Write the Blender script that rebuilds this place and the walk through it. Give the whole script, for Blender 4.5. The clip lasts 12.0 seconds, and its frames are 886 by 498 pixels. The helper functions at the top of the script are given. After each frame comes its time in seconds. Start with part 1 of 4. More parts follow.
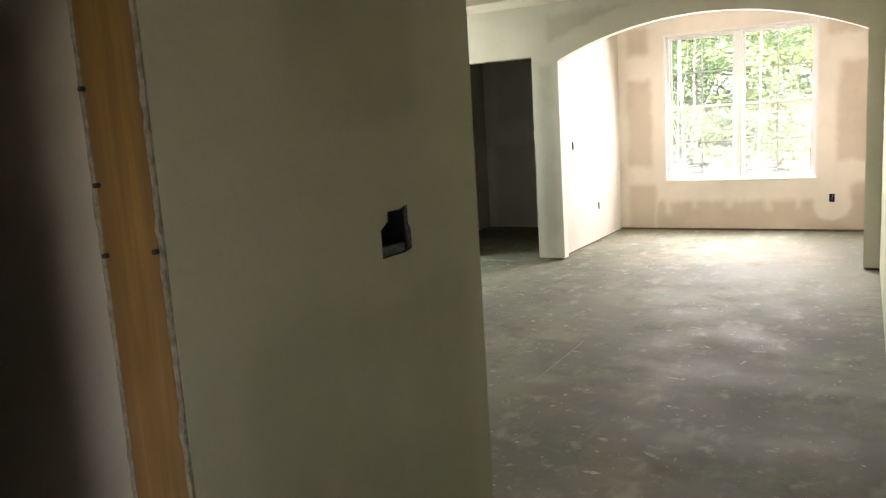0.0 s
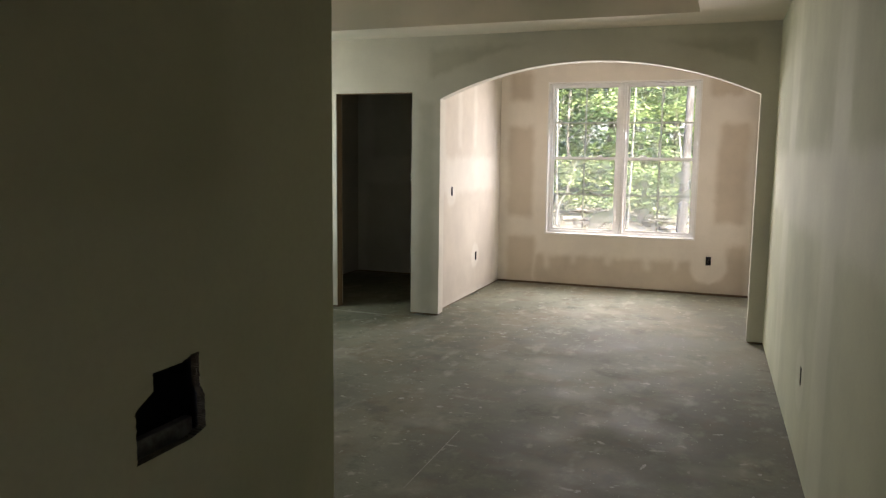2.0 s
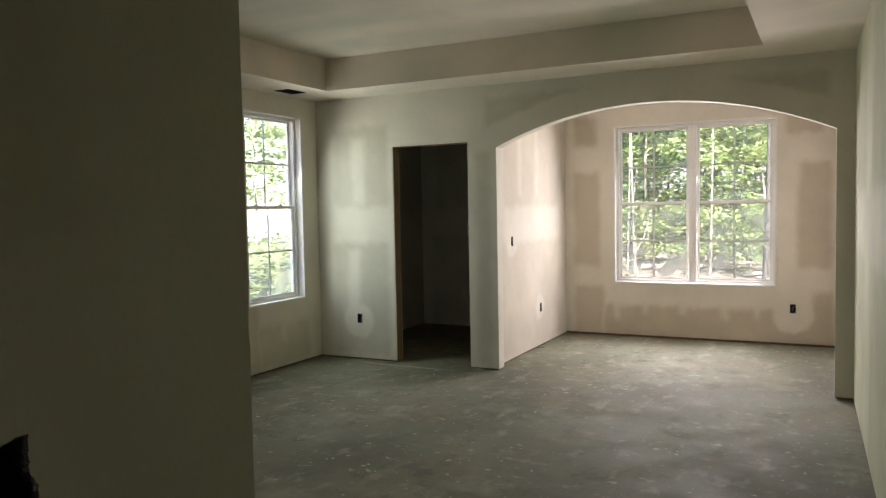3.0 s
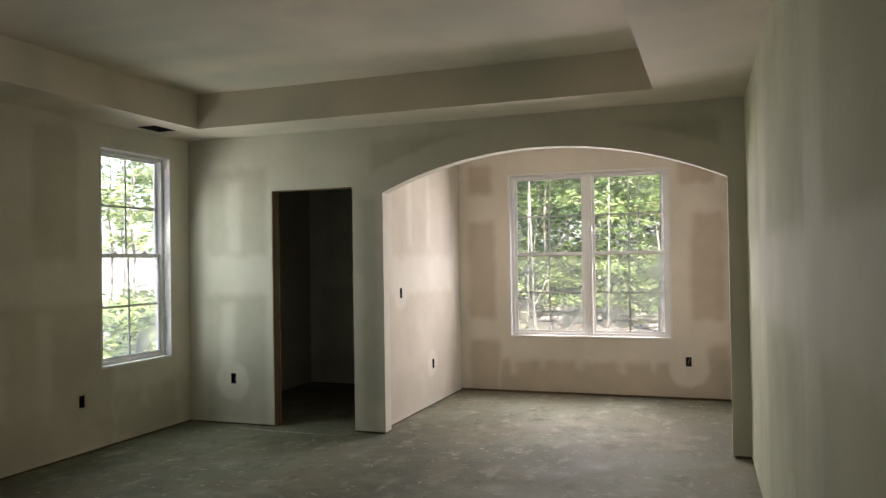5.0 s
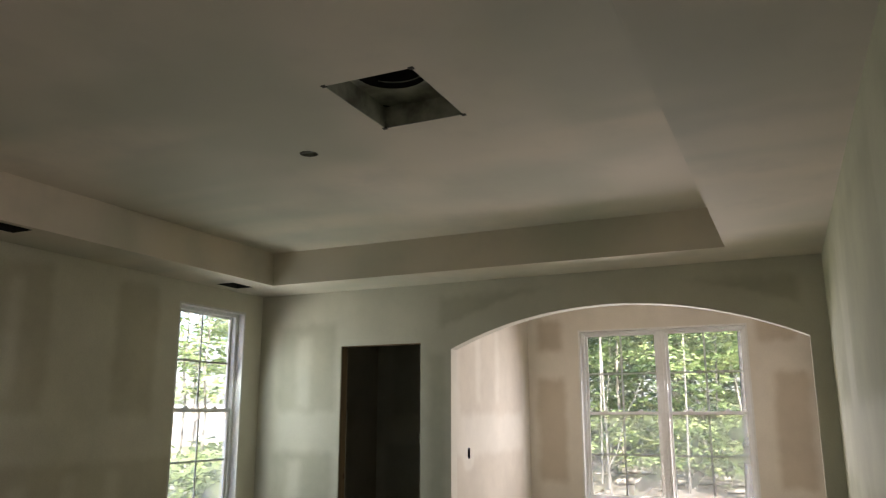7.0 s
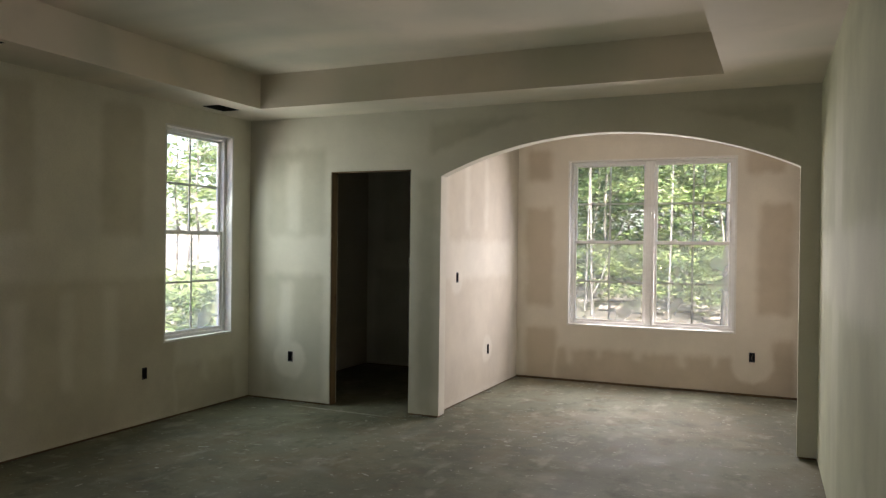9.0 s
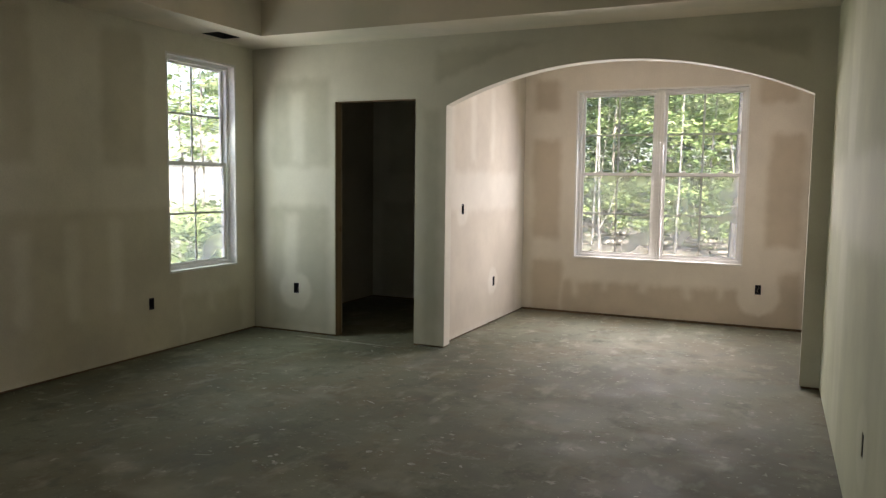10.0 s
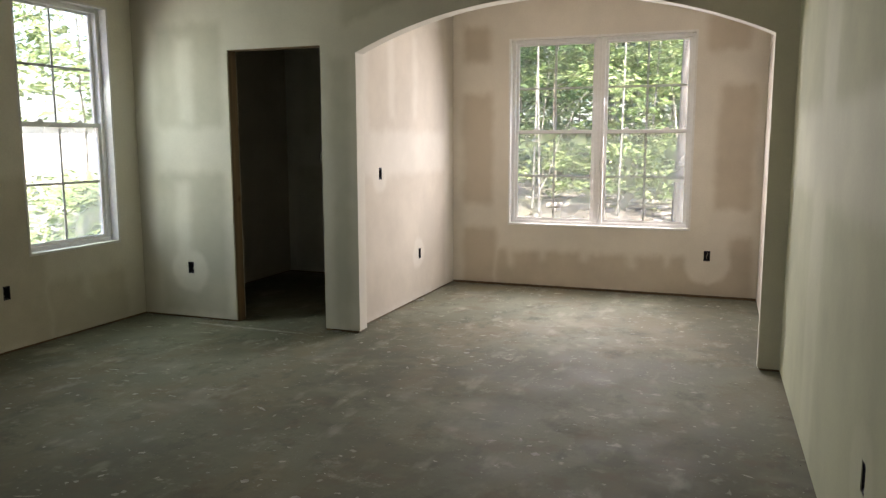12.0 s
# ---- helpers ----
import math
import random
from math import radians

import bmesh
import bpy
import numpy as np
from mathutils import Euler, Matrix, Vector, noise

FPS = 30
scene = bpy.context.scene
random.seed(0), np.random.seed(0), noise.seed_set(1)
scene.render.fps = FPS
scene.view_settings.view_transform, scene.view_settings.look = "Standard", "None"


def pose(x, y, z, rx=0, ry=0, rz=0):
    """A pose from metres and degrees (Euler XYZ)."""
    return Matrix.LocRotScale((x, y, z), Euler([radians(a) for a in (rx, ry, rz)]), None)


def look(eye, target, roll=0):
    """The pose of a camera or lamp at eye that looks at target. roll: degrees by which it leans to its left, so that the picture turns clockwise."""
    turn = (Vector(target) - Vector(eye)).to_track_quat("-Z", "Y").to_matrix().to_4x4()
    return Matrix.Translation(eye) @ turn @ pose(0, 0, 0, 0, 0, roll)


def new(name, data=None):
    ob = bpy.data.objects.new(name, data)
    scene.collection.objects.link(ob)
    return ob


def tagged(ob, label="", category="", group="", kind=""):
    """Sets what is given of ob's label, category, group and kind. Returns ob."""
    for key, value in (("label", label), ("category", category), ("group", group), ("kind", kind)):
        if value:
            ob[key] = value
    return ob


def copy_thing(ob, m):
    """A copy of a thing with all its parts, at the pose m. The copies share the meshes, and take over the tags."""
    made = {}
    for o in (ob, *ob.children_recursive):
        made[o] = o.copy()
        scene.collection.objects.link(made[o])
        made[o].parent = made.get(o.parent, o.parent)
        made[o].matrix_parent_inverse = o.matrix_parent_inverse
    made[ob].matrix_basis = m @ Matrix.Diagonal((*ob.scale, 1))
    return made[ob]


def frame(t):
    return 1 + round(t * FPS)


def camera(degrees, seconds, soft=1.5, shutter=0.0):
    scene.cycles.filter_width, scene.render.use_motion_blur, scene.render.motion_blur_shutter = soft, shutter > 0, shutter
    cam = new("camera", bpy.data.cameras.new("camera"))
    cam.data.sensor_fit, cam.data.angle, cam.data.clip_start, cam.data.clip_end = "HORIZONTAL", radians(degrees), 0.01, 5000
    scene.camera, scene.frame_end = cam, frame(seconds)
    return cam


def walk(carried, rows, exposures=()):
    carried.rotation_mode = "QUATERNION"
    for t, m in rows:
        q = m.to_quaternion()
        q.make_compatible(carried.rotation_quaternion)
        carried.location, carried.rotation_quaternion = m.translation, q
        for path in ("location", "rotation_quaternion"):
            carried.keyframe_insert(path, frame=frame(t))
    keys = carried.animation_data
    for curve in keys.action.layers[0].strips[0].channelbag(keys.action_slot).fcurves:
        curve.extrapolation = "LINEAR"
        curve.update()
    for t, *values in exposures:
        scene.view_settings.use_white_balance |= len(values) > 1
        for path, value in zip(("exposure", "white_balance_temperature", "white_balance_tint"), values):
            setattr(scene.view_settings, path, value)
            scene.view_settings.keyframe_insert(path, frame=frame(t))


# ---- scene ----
cam = camera(60.5, 12.0, soft=1.3)
PATH = [
    (0, (0.016, -7.38, 1.416), (-0.984, -5.675, 1.107), -3.6),
    (0.2, (-0.051, -7.341, 1.4), (-0.93, -5.562, 1.142), -3.5),
    (0.5, (-0.173, -7.16, 1.441), (-0.868, -5.295, 1.248), -3.7),
    (1, (-0.238, -6.958, 1.462), (-0.721, -5.024, 1.301), -2.6),
    (1.5, (-0.264, -6.784, 1.473), (-0.772, -4.863, 1.241), 0.7),
    (2, (-0.342, -6.642, 1.502), (-1.032, -4.78, 1.261), 0.7),
    (2.5, (-0.346, -6.485, 1.512), (-1.199, -4.68, 1.4), -0.6),
    (3, (-0.193, -6.369, 1.483), (-1.091, -4.585, 1.379), -1.1),
    (3.2, (-0.193, -6.294, 1.468), (-1.022, -4.478, 1.351), 1.1),
    (4.8, (-0.231, -5.9, 1.452), (-0.869, -4.007, 1.362), -1.3),
    (5, (-0.22, -5.858, 1.449), (-0.892, -3.975, 1.48), -0.9),
    (5.5, (-0.204, -5.835, 1.497), (-0.921, -3.977, 1.674), -0.3),
    (6, (-0.203, -5.837, 1.499), (-0.933, -4.003, 1.821), -0.4),
    (6.5, (-0.224, -5.847, 1.494), (-1.01, -4.051, 1.891), -0.5),
    (6.7, (-0.224, -5.846, 1.496), (-1.027, -4.065, 1.925), -0.3),
    (8.3, (-0.214, -5.86, 1.486), (-1.066, -4.067, 1.731), -0.7),
    (8.5, (-0.226, -5.832, 1.487), (-1.052, -4.018, 1.653), -0.6),
    (9, (-0.237, -5.808, 1.448), (-1.05, -3.981, 1.439), 0.7),
    (9.5, (-0.217, -5.8, 1.425), (-1.049, -3.989, 1.265), 0.9),
    (10, (-0.236, -5.764, 1.41), (-1.062, -3.951, 1.232), 0.7),
    (10.5, (-0.297, -5.632, 1.39), (-1.09, -3.82, 1.094), 1.0),
    (11, (-0.388, -5.45, 1.394), (-1.058, -3.595, 1.057), 2.1),
    (11.5, (-0.397, -5.198, 1.398), (-1.074, -3.34, 1.102), -1.3),
    (12, (-0.351, -4.937, 1.388), (-1.042, -3.08, 1.115), -0.1),
]
EXPOSURE = [(t, e, 6440, 18) for t, e in ((0.0, 4.01), (0.2, 3.71), (0.5, 3.41), (0.9, 3.01), (1.5, 2.88), (3.0, 2.86), (5.0, 2.48), (9.5, 2.46), (10.6, 2.71), (11.0, 2.80), (12.0, 2.65))]
walk(cam, [(t, look(eye, aim, roll)) for t, eye, aim, roll in PATH], EXPOSURE)

# ---- world, sun, exposure ----
world = bpy.data.worlds.new("world")
scene.world = world
world.use_nodes = True
wn = world.node_tree.nodes
sky = wn.new("ShaderNodeTexSky")
sky.sky_type = "NISHITA"
sky.sun_disc = False
sky.sun_elevation = radians(41)
sky.sun_rotation = radians(150)
sky.dust_density = 3.0
wn["Background"].inputs["Strength"].default_value = 0.15
world.node_tree.links.new(sky.outputs["Color"], wn["Background"].inputs["Color"])

sun = new("sun", bpy.data.lights.new("sun", "SUN"))
sun.data.energy = 5.0
sun.data.angle = radians(0.6)
sun.data.color = (1.0, 0.95, 0.86)
sun.matrix_world = look((8, -13, 14), (0, 1.0, 0))


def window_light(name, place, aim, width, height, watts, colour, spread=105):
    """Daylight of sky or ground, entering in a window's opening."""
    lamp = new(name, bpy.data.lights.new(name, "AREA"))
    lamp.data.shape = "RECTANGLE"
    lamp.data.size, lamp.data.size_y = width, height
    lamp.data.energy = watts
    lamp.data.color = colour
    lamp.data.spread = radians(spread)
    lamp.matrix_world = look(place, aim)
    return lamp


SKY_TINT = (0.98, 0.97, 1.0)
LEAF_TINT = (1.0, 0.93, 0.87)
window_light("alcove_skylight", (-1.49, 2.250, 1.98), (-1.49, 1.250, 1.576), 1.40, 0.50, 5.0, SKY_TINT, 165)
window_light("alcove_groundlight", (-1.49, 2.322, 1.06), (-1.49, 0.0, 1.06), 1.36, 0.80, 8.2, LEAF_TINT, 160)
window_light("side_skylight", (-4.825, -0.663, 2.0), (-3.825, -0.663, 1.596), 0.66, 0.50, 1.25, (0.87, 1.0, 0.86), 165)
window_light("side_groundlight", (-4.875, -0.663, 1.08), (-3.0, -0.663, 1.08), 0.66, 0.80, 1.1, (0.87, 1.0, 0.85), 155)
window_light("hall_daylight", (-0.35, -8.98, 1.60), (-0.35, -6.0, 1.45), 0.48, 0.78, 0.012, (1.0, 1.0, 0.80), 180)


# ---- materials ----
def material(name):
    m = bpy.data.materials.new(name)
    m.use_nodes = True
    return m, m.node_tree.nodes, m.node_tree.links, m.node_tree.nodes["Principled BSDF"]


class Net:
    """Short hand for a node tree."""

    def __init__(self, name):
        self.m, self.n, self.l, self.b = material(name)
        self.coord = self.n.new("ShaderNodeTexCoord").outputs["Object"]

    def put(self, socket, value):
        if isinstance(value, bpy.types.NodeSocket):
            self.l.new(value, socket)
        else:
            socket.default_value = value

    def math(self, op, a, b=0.0, clamp=False):
        k = self.n.new("ShaderNodeMath")
        k.operation = op
        k.use_clamp = clamp
        self.put(k.inputs[0], a)
        self.put(k.inputs[1], b)
        return k.outputs[0]

    def noise(self, scale, detail=4.0, rough=0.55, stretch=None, coord=None):
        k = self.n.new("ShaderNodeTexNoise")
        k.inputs["Scale"].default_value = scale
        k.inputs["Detail"].default_value = detail
        k.inputs["Roughness"].default_value = rough
        c = coord if coord is not None else self.coord
        if stretch:
            mp = self.n.new("ShaderNodeMapping")
            mp.inputs["Scale"].default_value = stretch
            self.l.new(c, mp.inputs["Vector"])
            c = mp.outputs["Vector"]
        self.l.new(c, k.inputs["Vector"])
        return k.outputs["Fac"]

    def ramp(self, fac, lo, hi, a=0.0, b=1.0):
        k = self.n.new("ShaderNodeMapRange")
        k.interpolation_type = "SMOOTHSTEP"
        self.put(k.inputs["Value"], fac)
        for name, v in (("From Min", lo), ("From Max", hi), ("To Min", a), ("To Max", b)):
            k.inputs[name].default_value = v
        return k.outputs["Result"]

    def mix(self, fac, a, b, blend="MIX"):
        k = self.n.new("ShaderNodeMix")
        k.data_type = "RGBA"
        k.blend_type = blend
        self.put(k.inputs[0], fac)
        self.put(k.inputs[6], (*a, 1) if isinstance(a, tuple) else a)
        self.put(k.inputs[7], (*b, 1) if isinstance(b, tuple) else b)
        return k.outputs[2]

    def bump(self, height, strength, distance):
        k = self.n.new("ShaderNodeBump")
        k.inputs["Strength"].default_value = strength
        k.inputs["Distance"].default_value = distance
        self.put(k.inputs["Height"], height)
        if self.b.inputs["Normal"].links:
            self.l.new(self.b.inputs["Normal"].links[0].from_socket, k.inputs["Normal"])
        self.l.new(k.outputs["Normal"], self.b.inputs["Normal"])

    def random(self):
        return self.n.new("ShaderNodeObjectInfo").outputs["Random"]

    def island(self):
        return self.n.new("ShaderNodeNewGeometry").outputs["Random Per Island"]

    def colour(self, c):
        self.put(self.b.inputs["Base Color"], (*c, 1) if isinstance(c, tuple) else c)

    def rough(self, v):
        self.put(self.b.inputs["Roughness"], v)


MUD = (0.74, 0.70, 0.62)
PAPER = (0.50, 0.43, 0.345)


def drywall(name, across, bare=(), mud=(), discs=(), streaks=(), paper=PAPER, mudcol=MUD, wedges=()):
    """Unpainted plasterboard: paper where bare (u0, z0, u1, z1), joint filler elsewhere; mud, discs (u, z, r) and streaks lie over the paper."""
    k = Net(name)
    sep = k.n.new("ShaderNodeSeparateXYZ")
    k.l.new(k.coord, sep.inputs[0])
    wob = k.math("MULTIPLY", k.math("SUBTRACT", k.noise(3.5, 3.0), 0.5), 0.10)
    wob2 = k.math("MULTIPLY", k.math("SUBTRACT", k.noise(5.0, 3.0, stretch=(1.3, 1.1, 0.9)), 0.5), 0.10)
    u = k.math("ADD", sep.outputs[across], wob)
    z = k.math("ADD", sep.outputs["Z"], wob2)

    def box(u0, z0, u1, z1, soft=0.05):
        du = k.math("ABSOLUTE", k.math("SUBTRACT", u, (u0 + u1) / 2))
        dz = k.math("ABSOLUTE", k.math("SUBTRACT", z, (z0 + z1) / 2))
        a = k.ramp(du, (u1 - u0) / 2 - soft, (u1 - u0) / 2 + soft, 1.0, 0.0)
        b = k.ramp(dz, (z1 - z0) / 2 - soft, (z1 - z0) / 2 + soft, 1.0, 0.0)
        return k.math("MULTIPLY", a, b)

    mask = 0.0
    for r in bare:
        mask = k.math("MAXIMUM", mask, box(*r))
    for r in mud:
        mask = k.math("MULTIPLY", mask, k.math("SUBTRACT", 1.0, box(*r)))
    for r in streaks:
        mask = k.math("MULTIPLY", mask, k.math("SUBTRACT", 1.0, k.math("MULTIPLY", box(*r, soft=0.05), 0.8)))
    for cu, cz, cr in discs:
        d = k.math("SQRT", k.math("ADD", k.math("POWER", k.math("ABSOLUTE", k.math("SUBTRACT", u, cu)), 2.0),
                                  k.math("POWER", k.math("ABSOLUTE", k.math("SUBTRACT", z, cz)), 2.0)))
        mask = k.math("MULTIPLY", mask, k.ramp(d, cr - 0.03, cr + 0.03, 0.0, 1.0))
    for r, cu, cz, cr in wedges:
        # bare paper left above an arched band of filler
        d = k.math("SQRT", k.math("ADD", k.math("POWER", k.math("ABSOLUTE", k.math("SUBTRACT", u, cu)), 2.0), k.math("POWER", k.math("SUBTRACT", z, cz), 2.0)))
        mask = k.math("MAXIMUM", mask, k.math("MULTIPLY", box(*r), k.ramp(d, cr - 0.03, cr + 0.03, 0.0, 1.0)))
    grain = k.noise(1.6, 5.0, 0.6)
    fine = k.noise(90.0, 2.0)
    mudc = k.mix(k.ramp(grain, 0.3, 0.75), tuple(c * 0.90 for c in mudcol), tuple(min(c * 1.05, 0.86) for c in mudcol))
    papc = k.mix(k.ramp(grain, 0.3, 0.7), tuple(c * 0.90 for c in paper), tuple(c * 1.08 for c in paper))
    col = k.mix(mask, mudc, papc)
    col = k.mix(k.ramp(fine, 0.35, 0.75, 0.0, 0.12), col, (0.38, 0.34, 0.28))
    k.colour(col)
    k.rough(k.ramp(mask, 0.0, 1.0, 0.78, 0.88))
    k.b.inputs["Specular IOR Level"].default_value = 0.12
    k.bump(k.noise(1.1, 2.0), 0.06, 0.02)
    k.bump(k.noise(22.0, 4.0, 0.6), 0.06, 0.004)
    return k.m


def lumber(name, base=(0.50, 0.30, 0.12), axis=2):
    k = Net(name)
    st = [26.0, 26.0, 26.0]
    st[axis] = 1.4
    g = k.noise(1.0, 6.0, 0.6, stretch=tuple(st))
    big = k.noise(2.3, 3.0)
    col = k.mix(k.ramp(g, 0.35, 0.7), tuple(c * 0.72 for c in base), tuple(min(1, c * 1.15) for c in base))
    col = k.mix(k.ramp(big, 0.55, 0.75, 0.0, 0.4), col, (0.30, 0.16, 0.06))
    v = k.n.new("ShaderNodeTexVoronoi")
    v.inputs["Scale"].default_value = 4.2
    k.l.new(k.coord, v.inputs["Vector"])
    col = k.mix(k.ramp(v.outputs["Distance"], 0.07, 0.17, 0.8, 0.0), col, (0.12, 0.05, 0.02))
    k.colour(col)
    k.rough(0.75)
    k.bump(g, 0.25, 0.003)
    return k.m


def plain(name, c, rough=0.5, metal=0.0, var=0.12, scale=30.0, bump=0.1):
    k = Net(name)
    g = k.noise(scale, 4.0)
    k.colour(k.mix(k.ramp(g, 0.3, 0.7), tuple(x * (1 - var) for x in c), tuple(min(1.0, x * (1 + var)) for x in c)))
    k.rough(k.ramp(g, 0.3, 0.7, max(0.03, rough - 0.08), min(1.0, rough + 0.08)))
    k.b.inputs["Metallic"].default_value = metal
    if bump:
        k.bump(g, bump, 0.002)
    return k.m


def concrete():
    k = Net("dusty_concrete")
    big = k.noise(0.6, 5.0, 0.6)
    mid = k.noise(2.4, 7.0, 0.68)
    swirl = k.noise(1.5, 6.0, 0.62, stretch=(1.0, 1.25, 1.0))
    fine = k.noise(55.0, 4.0, 0.7)
    col = k.mix(k.ramp(big, 0.40, 0.60), (0.088, 0.088, 0.052), (0.177, 0.185, 0.125))
    col = k.mix(k.ramp(k.noise(0.9, 4.0, 0.6, stretch=(1.3, 0.8, 1.0)), 0.46, 0.62, 0.0, 0.75), col, (0.153, 0.132, 0.074))
    col = k.mix(k.ramp(swirl, 0.50, 0.72, 0.0, 0.5), col, (0.238, 0.242, 0.167))
    col = k.mix(k.ramp(mid, 0.52, 0.68, 0.0, 0.72), col, (0.080, 0.081, 0.056))
    col = k.mix(k.ramp(mid, 0.30, 0.44, 0.50, 0.0), col, (0.200, 0.205, 0.138))
    col = k.mix(k.ramp(fine, 0.40, 0.75, 0.0, 0.35), col, (0.107, 0.104, 0.084))
    # worn brownish and damp greenish areas at arm's length
    col = k.mix(k.ramp(k.noise(3.6, 5.0, 0.65, stretch=(1.0, 1.1, 1.0)), 0.52, 0.66, 0.0, 0.55), col, (0.125, 0.098, 0.058))
    col = k.mix(k.ramp(k.noise(4.4, 5.0, 0.65, stretch=(1.4, 0.9, 1.0)), 0.54, 0.66, 0.0, 0.45), col, (0.066, 0.074, 0.050))
    # dried filler: smears and dust
    col = k.mix(k.ramp(k.noise(5.5, 6.0, 0.7, stretch=(1.0, 1.1, 1.0)), 0.57, 0.70, 0.0, 0.5), col, (0.30, 0.295, 0.235))
    for sc, st, lo, hi, amount in ((7.0, (1.0, 1.4, 1.0), 0.66, 0.73, 0.5), (8.0, (2.4, 1.0, 1.0), 0.68, 0.74, 0.45), (19.0, (1.0, 1.1, 1.0), 0.68, 0.73, 0.7), (42.0, (1.0, 1.4, 1.0), 0.69, 0.74, 0.6), (3.1, (2.2, 1.0, 1.0), 0.56, 0.76, 0.30), (1.7, (1.0, 1.2, 1.0), 0.54, 0.76, 0.3)):
        sp = k.noise(sc, 3.0, 0.55, stretch=st)
        col = k.mix(k.ramp(sp, lo, hi, 0.0, amount), col, (0.407, 0.405, 0.330))
    k.colour(col)
    k.rough(k.ramp(k.math("ADD", k.math("MULTIPLY", mid, 0.6), k.math("MULTIPLY", swirl, 0.4)), 0.35, 0.65, 0.70, 0.90))
    k.b.inputs["Specular IOR Level"].default_value = 0.5
    k.bump(k.noise(5.0, 4.0), 0.03, 0.002)
    k.bump(fine, 0.15, 0.002)
    return k.m


def glass(name, dust):
    m, n, l, b = material(name)
    b.inputs["Base Color"].default_value = (0.97, 0.98, 0.97, 1)
    b.inputs["Roughness"].default_value = 0.0
    b.inputs["Transmission Weight"].default_value = 1.0
    b.inputs["IOR"].default_value = 1.12
    if dust:
        d = n.new("ShaderNodeBsdfDiffuse")
        d.inputs["Color"].default_value = (0.75, 0.73, 0.68, 1)
        tr = n.new("ShaderNodeBsdfTranslucent")
        tr.inputs["Color"].default_value = (0.75, 0.74, 0.7, 1)
        ad = n.new("ShaderNodeMixShader")
        l.new(d.outputs[0], ad.inputs[1])
        l.new(tr.outputs[0], ad.inputs[2])
        co = n.new("ShaderNodeTexCoord")
        no = n.new("ShaderNodeTexNoise")
        no.inputs["Scale"].default_value = 3.0
        no.inputs["Detail"].default_value = 5.0
        l.new(co.outputs["Object"], no.inputs["Vector"])
        mr = n.new("ShaderNodeMapRange")
        mr.inputs["From Min"].default_value = 0.35
        mr.inputs["From Max"].default_value = 0.75
        mr.inputs["To Min"].default_value = dust * 0.5
        mr.inputs["To Max"].default_value = dust * 1.6
        l.new(no.outputs["Fac"], mr.inputs["Value"])
        mx = n.new("ShaderNodeMixShader")
        l.new(mr.outputs["Result"], mx.inputs[0])
        l.new(b.outputs[0], mx.inputs[1])
        l.new(ad.outputs[0], mx.inputs[2])
        l.new(mx.outputs[0], n["Material Output"].inputs["Surface"])
    return m


def leaf_material(name, a, b_, c):
    m, n, l, b = material(name)
    geo = n.new("ShaderNodeNewGeometry")
    ob = n.new("ShaderNodeObjectInfo")
    rp = n.new("ShaderNodeValToRGB")
    rp.color_ramp.elements[0].color = (*a, 1)
    rp.color_ramp.elements[1].color = (*c, 1)
    rp.color_ramp.elements.new(0.5).color = (*b_, 1)
    # whole sprays differ in tone, and single leaves within them
    co = n.new("ShaderNodeTexCoord")
    no = n.new("ShaderNodeTexNoise")
    no.inputs["Scale"].default_value = 1.5
    no.inputs["Detail"].default_value = 2.0
    l.new(co.outputs["Object"], no.inputs["Vector"])
    sp = n.new("ShaderNodeMapRange")
    sp.inputs["From Min"].default_value = 0.36
    sp.inputs["From Max"].default_value = 0.66
    l.new(no.outputs["Fac"], sp.inputs["Value"])
    both = n.new("ShaderNodeMix")
    both.inputs["Factor"].default_value = 0.38
    l.new(sp.outputs["Result"], both.inputs["A"])
    l.new(geo.outputs["Random Per Island"], both.inputs["B"])
    l.new(both.outputs["Result"], rp.inputs[0])
    hs = n.new("ShaderNodeHueSaturation")
    mr = n.new("ShaderNodeMapRange")
    mr.inputs["To Min"].default_value = 0.8
    mr.inputs["To Max"].default_value = 1.2
    l.new(ob.outputs["Random"], mr.inputs["Value"])
    l.new(mr.outputs["Result"], hs.inputs["Value"])
    l.new(rp.outputs["Color"], hs.inputs["Color"])
    l.new(hs.outputs["Color"], b.inputs["Base Color"])
    b.inputs["Roughness"].default_value = 0.5
    t = n.new("ShaderNodeBsdfTranslucent")
    l.new(hs.outputs["Color"], t.inputs["Color"])
    mx = n.new("ShaderNodeMixShader")
    mx.inputs[0].default_value = 0.42
    l.new(b.outputs[0], mx.inputs[1])
    l.new(t.outputs[0], mx.inputs[2])
    l.new(mx.outputs[0], n["Material Output"].inputs["Surface"])
    return m


def bark(name, a, b_):
    k = Net(name)
    g = k.noise(6.0, 5.0, 0.6, stretch=(3.0, 3.0, 0.6))
    k.colour(k.mix(k.ramp(g, 0.4, 0.65), a, b_))
    k.rough(0.9)
    k.bump(g, 0.5, 0.02)
    return k.m


